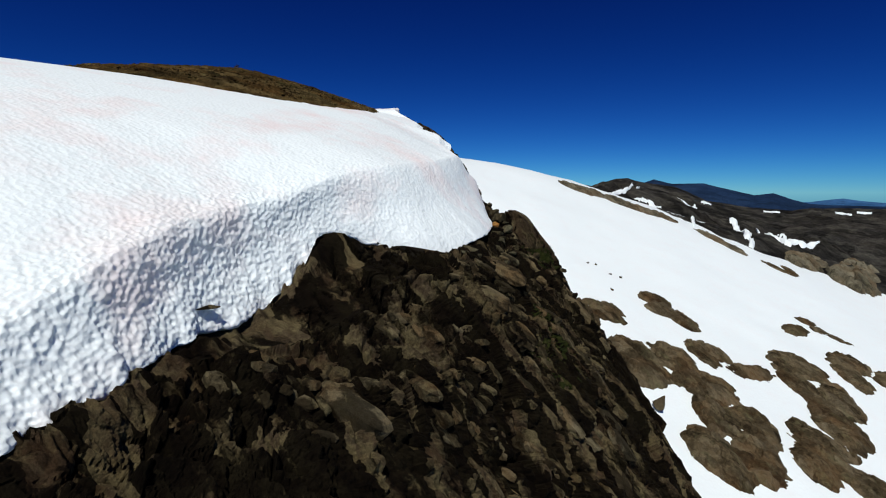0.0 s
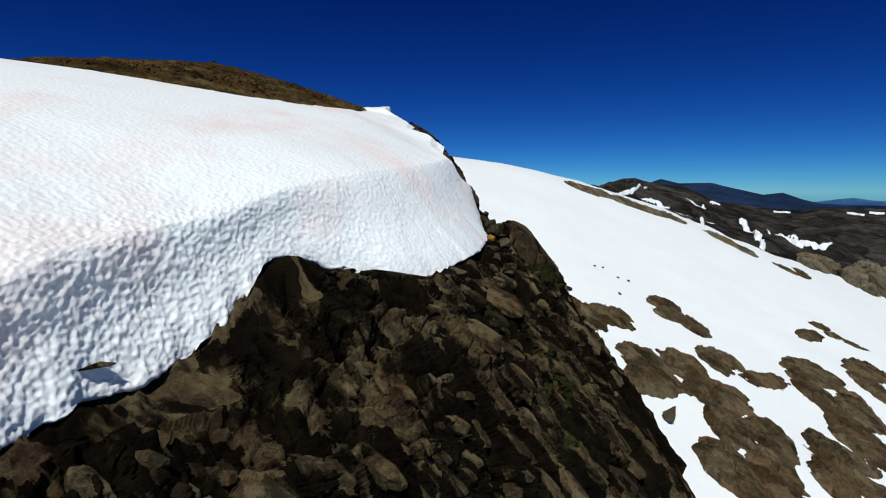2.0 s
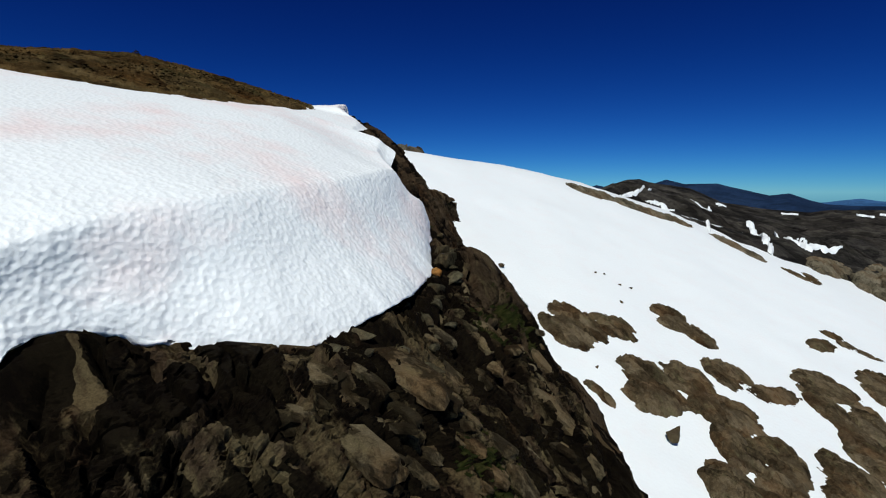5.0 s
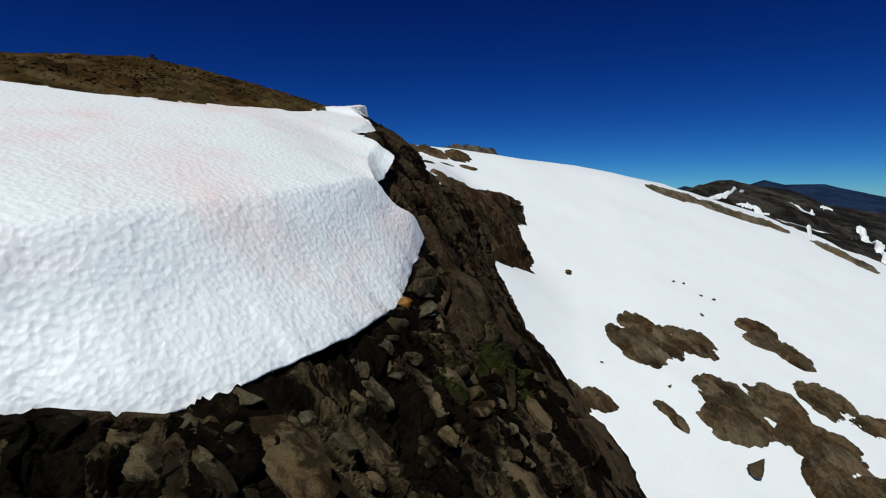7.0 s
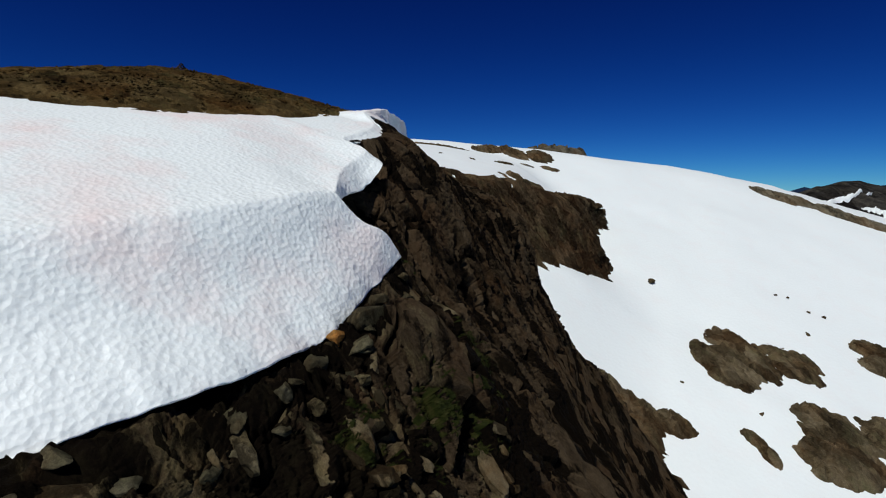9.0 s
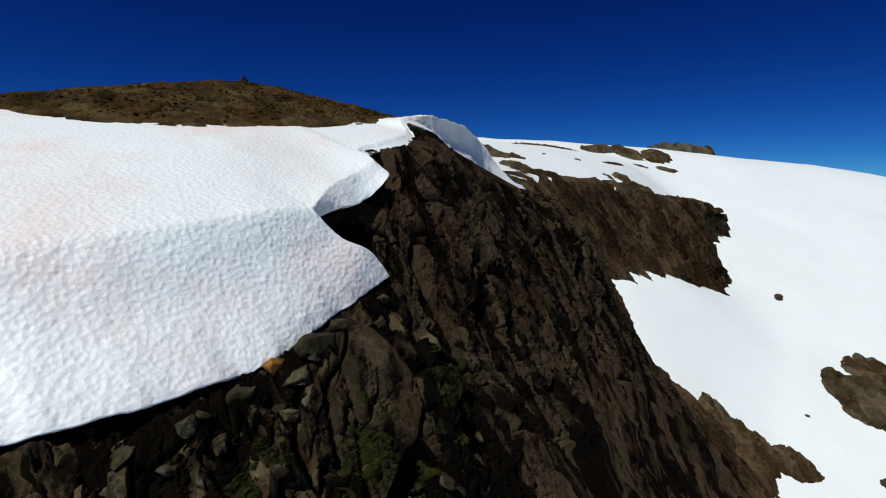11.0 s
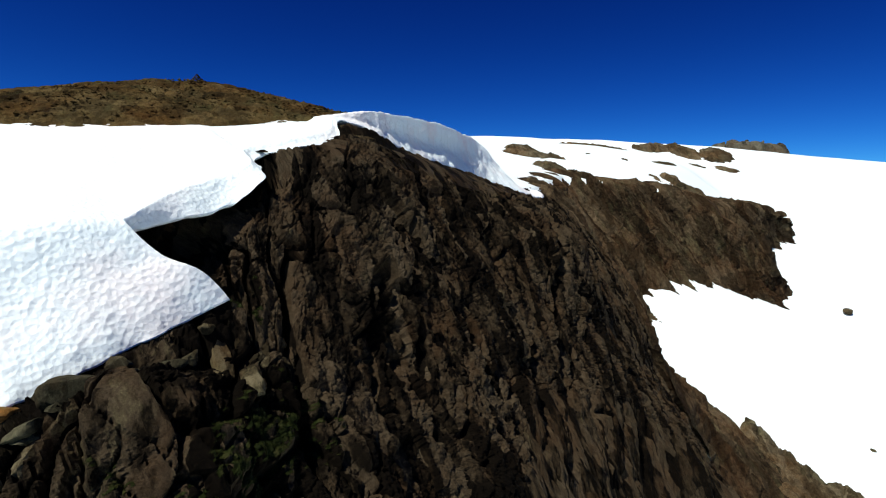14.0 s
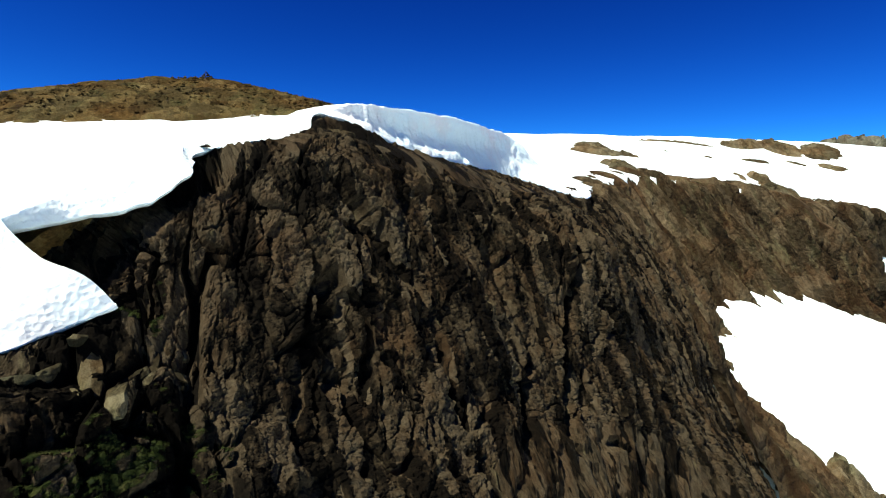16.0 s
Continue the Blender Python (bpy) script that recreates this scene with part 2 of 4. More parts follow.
HILL = rock_material("ochre_rubble", (0.02, 0.014, 0.005), (0.082, 0.055, 0.019), (0.145, 0.106, 0.045), (0.1, 0.096, 0.036), 1.5, 0.2, 0.5)
FAR = rock_material("far_dark_rock", (0.016, 0.0155, 0.014), (0.052, 0.05, 0.043), (0.11, 0.105, 0.086), (0.13, 0.126, 0.09), 16.0, 0.3, 0.6)
# air haze is painted into the rock colour of these two ranges
BLUE = rock_material("haze_blue_range_rock", (0.008, 0.018, 0.04), (0.013, 0.032, 0.075), (0.02, 0.044, 0.095), (0.02, 0.046, 0.095), 120.0, 0.1, 0.2)
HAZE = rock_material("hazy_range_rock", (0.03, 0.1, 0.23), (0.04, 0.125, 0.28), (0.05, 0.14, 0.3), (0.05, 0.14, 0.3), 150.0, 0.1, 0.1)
BUTTRESS_ROCK = rock_material("far_slab_rock", (0.017, 0.0115, 0.007), (0.06, 0.04, 0.021), (0.12, 0.088, 0.05), (0.115, 0.1, 0.048), 2.2, 0.2, 0.6)
SNOW = snow_material("old_summer_snow", 0.8, 2.4, 0.1, [((3.5, 73.3, -2.6), 0.7), ((2.9, 71.6, -2.2), 0.5)])
FIELD = snow_material("snowfield_snow", 0.12, 0.5, 0.12)


# ---- meshes ----
def sheet(name, P, material, parent=None, flip=False, soft=True):
    """A mesh from a grid of points P[row, column]."""
    rows, cols = P.shape[:2]
    me = bpy.data.meshes.new(name)
    q = np.arange(rows * cols).reshape(rows, cols)
    a, b, c, d = q[:-1, :-1], q[:-1, 1:], q[1:, 1:], q[1:, :-1]
    faces = np.stack([a, d, c, b] if flip else [a, b, c, d], -1).reshape(-1)
    count = len(faces) // 4
    me.vertices.add(rows * cols)
    me.vertices.foreach_set("co", P.reshape(-1).astype(np.float32))
    me.loops.add(4 * count)
    me.loops.foreach_set("vertex_index", faces.astype(np.int32))
    me.polygons.add(count)
    me.polygons.foreach_set("loop_start", np.arange(0, 4 * count, 4, dtype=np.int32))
    me.polygons.foreach_set("use_smooth", np.full(count, soft))
    me.update(calc_edges=True)
    me.materials.append(material)
    ob = new(name, me)
    if parent:
        ob.parent = parent
    return ob


def normals(P):
    n = np.cross(np.gradient(P, axis=1), np.gradient(P, axis=0))
    return n / np.maximum(np.linalg.norm(n, axis=-1, keepdims=True), 1e-9)


FOLIATION = np.array([LONG * 0.46, ACROSS, LONG.cross(ACROSS)])


PLATES = np.array(Vector((0.80, 0.36, 0.47)).normalized())


def steps(w, seed):
    """Plates that lean over one another: a slow rise and a sharp drop, each plate with its own height."""
    k = np.floor(w)
    f = w - k
    here = 0.35 + hashed(k, 0 * k, 0 * k, seed)
    return here * np.where(f < 0.86, f / 0.86, (1 - f) / 0.14) - 0.4


def fractured(P, amount=1.0, size=1.0, blocks=1.0):
    """How far rock stands proud of its smooth form: flat plates split by joints, and long fissures down the dip."""
    q = P @ FOLIATION.T / size
    q = q + 0.3 * np.stack([value_noise(P * 0.5 / size, s) for s in (31, 32, 33)], -1)
    out = 0.9 * fbm(P * 0.08 / size, 4, 5)
    w = P @ PLATES / size + 0.9 * fbm(P * 0.22 / size, 3, 83)
    split = smooth(-0.25, 0.35, fbm(P * 0.11 / size, 3, 57))
    calm = np.interp(P[..., 1], [60, 95], [1.0, 0.6])
    for width, tall, joint, gape, seed, gap, lean in ((4.6, 0.95, 1.7, 0.08, 11, 2.2, 0.75), (1.8, 0.16, 0.7, 0.09, 21, 0.8, 0.22), (0.7, 0.03, 0.05, 0.13, 41, 0.27, 0.05)):
        d1, d2, chance, tilt = cells(q / width, seed)
        open_joint = (1 - smooth(0.01, gape, d2 - d1)) * split * (0.2 + chance)
        out = out + blocks * calm * (tall * (chance - 0.5) + tall * 1.1 * tilt) - blocks * joint * open_joint * calm
        out = out + calm * lean * steps(w / gap + 0.9 * chance * blocks + 0.2 * tilt, seed + 7)
    streak = q * [0.5, 1, 1]
    for wide, deep, thin, seed in ((0.2, 1.3, 0.06, 301), (0.45, 0.5, 0.07, 302), (1.0, 0.16, 0.1, 303)):
        line = np.abs(fbm(streak * wide, 2, seed))
        here = smooth(-0.1, 0.3, fbm(streak * wide * 0.6 + 40, 2, seed + 5))
        out = out - deep * here * (1 - smooth(0.0, thin, line)) ** 0.7
    whole = np.interp(P[..., 1], [60, 76, 100, 112], [1, 0.5, 0.5, 0.9])
    for wide, deep, seed in ((2.6, 0.3, 141), (1.1, 0.12, 151), (0.45, 0.06, 161)):      # broken blocks with sharp corners
        d1, d2, chance, tilt = cells((P + 0.35 * wide * np.stack([value_noise(P / wide, s + seed) for s in (1, 2, 3)], -1)) / wide / size * [1, 1, 0.7], seed)
        out = out + blocks * whole * (deep * (chance - 0.5 + 1.2 * tilt) - 0.8 * deep * (1 - smooth(0.0, 0.1, d2 - d1)))
    out = out + 0.15 * fbm(P * 1.7 / size, 5, 71, 0.62) + 0.45
    return out * amount * size


# ---- large structure ----
grid_x = 20 + 60 * np.sinh(np.linspace(-4.6, 4.6, 340)) * 1.0
grid_y = 260 + 60 * np.sinh(np.linspace(-4.2, 4.4, 340)) * 1.0
gx, gy = np.meshgrid(grid_x, grid_y)
gp = np.stack([gx, gy, snowfield(gx, gy)], -1)
gp[..., 2] += 0.9 * fbm(gp * [0.02, 0.02, 0], 3, 3)
away = np.hypot(gx - 40, gy - 60)
gp[..., 2] = np.where(away > 1000, gp[..., 2] - (away - 1000) * 0.25, gp[..., 2])
gp[..., 2] = np.maximum(gp[..., 2], -330)
ground = sheet("ground", gp, FIELD)
tagged(ground, "broad white snowfield sloping up to a rounded dome", "snowfield", kind="structure")

# cliff sections: y, then x and z of six points from under the snow down the face
NOSE = [
    (-60, -60, -60, -30, -61, -10, -64, 5, -68, 25, -78, 60, -100),
    (0, -60, -24, -30, -23, -17, -24, -8, -29, 8, -40, 50, -76),
    (20, -40, -12, -21, -12.5, -17, -12.8, -10, -17, 2, -25, 45, -68),
    (33, -30, -10, -20, -10.8, -16, -11.4, -11, -13, -2, -18.8, 30, -58),
    (42, -24, -9, -16, -10.3, -10, -11.6, -1, -13.6, 4.6, -19.1, 33, -55),
    (48, -24, -7, -13, -7.7, -5, -8.5, 2, -11.5, 9, -18.6, 30.5, -48),
    (55, -20, -4.5, -7, -5.4, -2, -6.6, 5, -8.8, 11.4, -15.6, 27.5, -36),
]
SHOULDER = [
    (62, -20, -4.5, 0, -7.6, 5, -8, 8.5, -9.5, 14.5, -16.6, 27.5, -33),
    (69, -20, -4, 3, -8, 7, -7.3, 10, -8.3, 16, -13.4, 26.3, -29),
    (77, -15, -3, 5, -6.3, 9, -5.4, 11.9, -7.1, 17.6, -12.8, 24.2, -20.5),
    (84, -15, 0, 5.5, -4, 9, -3.7, 12.3, -4.6, 18.5, -12.6, 23.4, -19.5),
    (91, -12, 4, 2.5, 0.3, 6.5, -2.2, 12, -4.7, 15, -9.3, 23.2, -18.5),
    (97, -12, 8.5, 2, 6.3, 7, 0.6, 12, -4.9, 15.2, -9, 22.8, -17),
]
FACE = [
    (104, -15, 11, -1.5, 10.0, 4.5, 5, 9, -3.5, 13, -9.5, 20, -18),
    (115, -18, 14, -6.2, 14.4, 0, 10.4, 6, 0.5, 11, -8, 20, -21),
    (124, -18, 13.0, -7.8, 13.9, -2.2, 10.2, 4, 0.8, 9, -8, 14.8, -17),
    (140, -22, 12, -12, 12.7, -4.8, 8.4, 2.3, -0.2, 9, -13, 14, -21),
    (155, -30, 10.5, -17.6, 11.6, -8, 7.8, 4.6, 0.6, 10, -14, 15, -26),
    (180, -45, 9, -30, 10, -17, 6, -2, -8, 9.5, -28, 27.5, -48),
    (215, -50, 9, -34, 8.5, -18, -4, -5, -22, 7, -45, 29, -78),
]
BUTTRESS = [
    (255, -70, 12, -50, 11, -34, -8, -18, -30, -5, -50, 31, -79),
    (285, -80, 16, -60, 14, -45, -3, -31, -22, -21, -40, 2, -66),
    (310, -80, 17, -50, 14.2, -37, 2, -25, -17, -15, -34, 2, -58),
    (335, -60, 12, -26, 8.8, -15, -2, -5, -17, 5, -37, 20, -60),
    (355, -50, 7, -17.3, 2.8, -4.2, -6.7, 6, -17, 13.5, -33.8, 21.6, -47.5),
    (375, -40, 6, -5.4, 3.2, 2.4, -7.3, 6.3, -18.5, 9.6, -29.7, 12.8, -41),
    (400, -40, -2, 0.6, -0.4, 2.2, -4.5, 3.2, -9.5, 4, -15, 5, -24),
    (425, -30, -4, 7.2, -6.9, 9.6, -9, 11.3, -12, 12, -15, 13.5, -21),
    (445, -30, -16, -8, -18, 0, -20, 6, -22, 10, -26, 14, -30),
]
sections = np.array(NOSE + SHOULDER + FACE + BUTTRESS, float)


def cliff_points(ys, per):
    c = curve(sections[:, 0], sections[:, 1:], ys).reshape(len(ys), 6, 2)
    tail = c[:, -1:] + np.array([52.0, -105.0])
    c = np.concatenate([c, tail], 1)
    stops = np.array([0, 1, 2, 3, 4, 5, 11.0])      # the last stretch is far longer than the others
    at = np.concatenate([np.linspace(stops[i], stops[i + 1], k, endpoint=False) for i, k in enumerate(per)] + [stops[-1:]])
    xz = np.moveaxis(curve(stops, np.moveaxis(c, 1, 0), at), 0, 1)
    return np.stack([xz[..., 0], np.broadcast_to(ys[:, None], xz.shape[:2]), xz[..., 1]], -1)


RIBS = np.array(Vector((0.55, 0.3, -0.78)).cross(Vector((0.5, -0.6, 0.62))).normalized())
RIBS *= np.sign(RIBS[0])


# gullies that split the main face: y at height 0, lean, lowest and highest z, half width, depth
SLITS = [(118, -0.47, -3, 11, 1.1, 3.0), (135.5, 0.05, -12, 4, 1.0, 3.0), (147.8, 1.1, -21, -9, 0.9, 2.6), (152, 0.7, -24, 4, 0.7, 1.8), (108, 0.5, -12, 3, 0.5, 1.2), (97.5, 0.35, -13, 1, 0.9, 1.5)]


# snow bank: foot of the steep snow (x, y, z) and its lip (x, y, z), station by station along the edge
APRON = [
    (-20, 8, -17, -24, 4, -12), (-18.5, 21.5, -10.8, -21.5, 22, -7.2), (-18, 28, -10.6, -20.4, 29, -5), (-17, 35.5, -10, -19, 36.5, -2.6),
    (-15.6, 41, -10, -16.8, 43.5, -1.2), (-13.1, 46.5, -7.5, -14.2, 48, -0.4), (-11.3, 51.3, -3.8, -12, 51.5, 0.8), (-6, 55.2, -5.5, -9.5, 55.5, 2.0),
    (0, 58.8, -6.6, -5.8, 60.5, 2.9), (3.8, 64.5, -5.8, -3.6, 66, 3.5), (6.2, 72, -5.3, -1.2, 72, 4.2), (7.2, 79, -4.5, 1.0, 79, 5.0),
    (6.9, 84.5, -3, 2.0, 83.5, 5.6), (6.3, 92.8, -0.6, 2.7, 86.9, 5.6),
]
EAVE = [
    (2.2, 87.2, 4.7, 2.7, 86.9, 5.6), (1.7, 91, 5.5, 0.7, 91, 7.4), (1.2, 96, 6.5, -0.6, 96, 9.0), (1.2, 99.4, 8.9, -0.8, 99.2, 10.4),
    (-3.4, 101.5, 10.9, -4.6, 101.2, 12.0), (-3.6, 106, 12.2, -5.0, 106, 13.2), (-5.3, 114, 14.1, -7.0, 114, 15.4), (-9.4, 117.5, 16.9, -10.4, 117.5, 17.6),
    (-8.4, 122, 16.0, -9.8, 122, 18.6), (-10, 130, 13.9, -11.9, 130, 19.4), (-13.6, 145, 12.4, -16, 145, 20.0), (-19, 160, 11.6, -22, 160, 20.2),
    (-22, 172, 10.4, -27, 173, 20.0), (-19.5, 184, 7.6, -30, 183, 17.5), (-21, 194, 6.8, -37, 192, 13.5), (-30, 210, 8.2, -46, 208, 13), (-44, 232, 9, -60, 232, 14),
]


FOOT = np.concatenate([curve(np.arange(len(t)), np.array(t)[:, :3], np.linspace(a, b, 420)) for t, a, b in ((APRON, 1, len(APRON) - 1), (EAVE, 4, 14))])


def meet_snow(P):
    """Raises the rock beside the foot of the near snow bank, so that the snow lies on it with an uneven edge."""
    flat = P.reshape(-1, 3)
    near = np.flatnonzero((flat[:, 1] > 18) & (flat[:, 1] < 200) & (flat[:, 0] > -32) & (flat[:, 0] < 16))
    for part in np.array_split(near, 120):
        q = flat[part]
        gap = np.hypot(q[:, None, 0] - FOOT[None, :, 0], q[:, None, 1] - FOOT[None, :, 1])
        k = gap.argmin(1)
        level = FOOT[k, 2] - 0.25 + 0.5 * value_noise(q * 0.8, 61) + 0.35 * value_noise(q * 2.1, 62)
        short = np.maximum(level - q[:, 2], 0)
        flat[part, 2] += short * smooth(2.6, 0.5, gap.min(1)) * smooth(4.0, 2.0, short)
    return flat.reshape(P.shape)


# rounded swells of the shoulder: x, y, z, reach and how far they stand out
SWELLS = [(16, 83, -10, 3.4, 1.0), (8, 70, -8.5, 3.4, 0.7), (2, 57, -7.5, 3.5, 0.9), (9.5, 89.5, -2.6, 2.6, 0.7), (12, 84.8, -5.2, 2.8, 1.7), (10.5, 81.5, -5.8, 2.2, 1.0)]


def cliff(name, ys, per, size, amount, blocks, material, label, ribs=0.0):
    P = cliff_points(ys, per)
    n = normals(P)
    n *= np.sign(n[..., 2:])
    depth = fractured(P, amount, size, blocks)
    if ribs:
        w = P @ RIBS + 4 * fbm(P * 0.03, 3, 87)
        depth = depth + ribs * (2.6 * steps(w / 11, 501) + 1.0 * steps(w / 4.3 + 0.4, 502) + 0.4 * steps(w / 1.7, 503))
    for top, lean, z0, z1, wide, deep in SLITS:
        off = P[..., 1] - top - lean * P[..., 2] + 0.5 * value_noise(P * 0.5, 3)
        depth = depth - deep * np.exp(-(off / wide) ** 2) * smooth(z0, z0 + 4, P[..., 2]) * smooth(z1, z1 - 4, P[..., 2])
    depth = depth - np.interp(ys, [66, 74, 86, 93, 103, 112], [0, 0.8, 0.9, 1.7, 1.5, 0])[:, None]
    for x, y, z, reach, out in SWELLS:
        depth = depth + out * np.exp(-(((P - (x, y, z)) / reach) ** 2).sum(-1))
    most = np.interp(ys, [64, 76, 104, 116, 215, 230], [2.2, 1.0, 1.0, 1.8, 1.8, 9.0])[:, None]
    depth = np.where(depth > most, most + 0.2 * (depth - most), depth)
    under = sum(per[:2])
    cover = np.interp(np.arange(P.shape[1]), [0, under, under + per[2] * 0.7], [0.1, 0.4, 4.0])
    depth = np.minimum(depth, cover + np.interp(ys, [84, 92, 97, 102, 118, 124, 180, 215], [0, -0.5, -0.5, -0.1, 0.1, -0.2, -0.2, 3])[:, None])
    P = P + n * depth[..., None]
    if ys[0] < 100:
        P = meet_snow(P)
    tagged(sheet(name, P, material, flip=True, soft=False), label, "cliff", kind="structure")
    return P


near_y = np.concatenate([np.linspace(-60, 20, 120, endpoint=False), np.linspace(20, 150, 900, endpoint=False), np.linspace(150, 215, 220)])
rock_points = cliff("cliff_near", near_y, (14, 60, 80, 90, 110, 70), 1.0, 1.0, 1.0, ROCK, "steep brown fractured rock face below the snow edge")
far_y = np.linspace(215, 445, 680)
cliff("cliff_far", far_y, (14, 60, 110, 110, 90, 30), 2.2, 0.7, 0.35, BUTTRESS_ROCK, "far brown rock buttress rising out of the snow", 1.5)

def bank(name, stations, rows, face, inland, label, tuck=1.8, soften=160):
    """Steep snow from foot to lip, a tucked-under rim, and the field behind the lip."""
    st = np.array(stations, float)
    reach = np.concatenate([[0], np.cumsum(np.linalg.norm(np.diff(st[:, 3:], axis=0), axis=1) + np.linalg.norm(np.diff(st[:, :3], axis=0), axis=1))])
    c = curve(reach, st, np.linspace(0, reach[-1], rows))
    foot, lip = c[:, :3], c[:, 3:].copy()
    ragged = np.interp(foot[:, 1:2], [48, 58], [0.5, 0.22]) * np.stack([value_noise(foot * 0.7, 7), value_noise(foot * 0.7, 8), 0.7 * value_noise(foot * 0.9, 9)], -1)
    end = np.linspace(0, 1, rows)[:, None]
    way = np.array(inland[0]) * (1 - end) + np.array(inland[1]) * end - lip[:, :2]
    far = np.linalg.norm(way, axis=1)
    way = np.concatenate([way / far[:, None], np.zeros((rows, 1))], 1)
    t = np.linspace(0, 1, face)[None, :, None]
    tall = np.linalg.norm(lip - foot, axis=1)[:, None, None]
    hollow = np.interp(foot[:, 1], [80, 88, 93, 96, 116, 122, 150, 165], [0.05, 0.0, -0.06, 0.05, 0.05, 0.17, 0.15, 0.06])[:, None, None]
    body = foot[:, None] + (lip - foot)[:, None] * t + way[:, None] * hollow * tall * np.sin(np.pi * t) ** 2 + ragged[:, None] * (1 - t) ** 4
    wave = np.interp(foot[:, 1], [82, 90, 93, 93.5], [0, 0.5, 0.55, 0]) * (lip[:, 1] < 88)
    body[..., 2] += wave[:, None] * np.sin(2 * np.pi * t[..., 0])
    under = np.linspace(1, 0, 7)[None, :-1, None]
    rim = (foot + ragged)[:, None] + way[:, None] * under * tuck + np.array([0, 0, -0.3]) * np.sin(np.pi * under)
    d = (np.geomspace(0.5, far + 0.5, 170).T - 0.5)[..., None]
    back = lip[:, None] + way[:, None] * d
    k = smooth(0, 16, d[..., 0])
    rise = np.interp(lip[:, 1], [20, 50, 75, 90, 112, 120], [0.3, 0.5, 0.35, 0.3, 0.25, 0.02])[:, None]
    back[..., 2] = (lip[:, None, 2] + rise * d[..., 0]) * (1 - k) + plateau(back[..., 0], back[..., 1]) * k
    P = np.concatenate([rim, body[:, :-1], back], 1)
    a, b = 6 + face * 2 // 3, 6 + face + 45
    for _ in range(soften):
        P[:, a:b] = 0.25 * P[:, a - 1:b - 1] + 0.5 * P[:, a:b] + 0.25 * P[:, a + 1:b + 1]
    n = normals(P)
    n *= np.sign(n[:, -60:, 2].mean())
    d1, d2, _, _ = cells(P * [2.6, 2.6, 2.3] + 0.25 * value_noise(P * 1.3, 77)[..., None], 3)
    strong = np.concatenate([np.zeros((rows, 6)), np.ones((rows, face - 1)), np.interp(d[..., 0], [0, 6, 30], [0.9, 0.4, 0.2])], 1)
    P = P + n * (strong * (np.interp(P[..., 1], [42, 58, 112, 120], [0.24, 0.075, 0.075, 0.15]) * (d1 - 0.5) + np.interp(P[..., 1], [45, 60, 115, 125], [0.16, 0.07, 0.07, 0.2]) * fbm(P * 0.35, 3, 13)))[..., None]
    flute = strong * np.interp(np.arange(P.shape[1]), [6, 6 + 0.6 * face], [0, 1])[None] * np.interp(P[..., 1], [117, 123, 160, 170], [0, 1, 1, 0]) * smooth(20.5, 17.5, P[..., 2])
    P = P + n * (flute * (0.3 * value_noise(P * [0.8, 0.8, 0.18], 401) + 0.22 * value_noise(P * [2.4, 2.4, 0.3], 402)))[..., None]
    return tagged(sheet(name, P, SNOW), label, "snow bank", kind="structure")


bank("snow_bank_near", APRON, 900, 90, ((-170, 40), (-130, 105)), "old pinkish snow bank with a suncupped steep face")
bank("snow_bank_far", EAVE, 520, 40, ((-130, 105), (-130, 250)), "overhanging snow edge and tall blue-white cornice above the rock", 2.4, 70)


def hill_height(x, y):
    dx, dy = x + 44, y - 116.5
    rho = (np.abs(dx / np.where(dx < 0, 25.0, 31.0)) ** 2.6 + np.abs(dy / np.where(dy > 0, 22.0, 37.0)) ** 2.6) ** (1 / 2.6)
    return plateau(x, y) + np.where(rho < 1, 5.5 * (1 - np.minimum(rho, 1) ** 1.12), 45 * (1 - rho)) - 0.05


hx, hy = np.meshgrid(np.linspace(-120, -11, 520), np.linspace(74, 146, 420))
hp = np.stack([hx, hy, hill_height(hx, hy)], -1)
hp[..., 2] += 0.25 * fbm(hp * 0.25, 4, 19) + 0.4 * (cells(hp * 0.7, 23)[2] - 0.5) + 0.15 * (cells(hp * 1.9, 27)[2] - 0.5)
tagged(sheet("summit_hill", hp, HILL), "ochre-brown rubble summit hill free of snow", "hill", kind="structure")


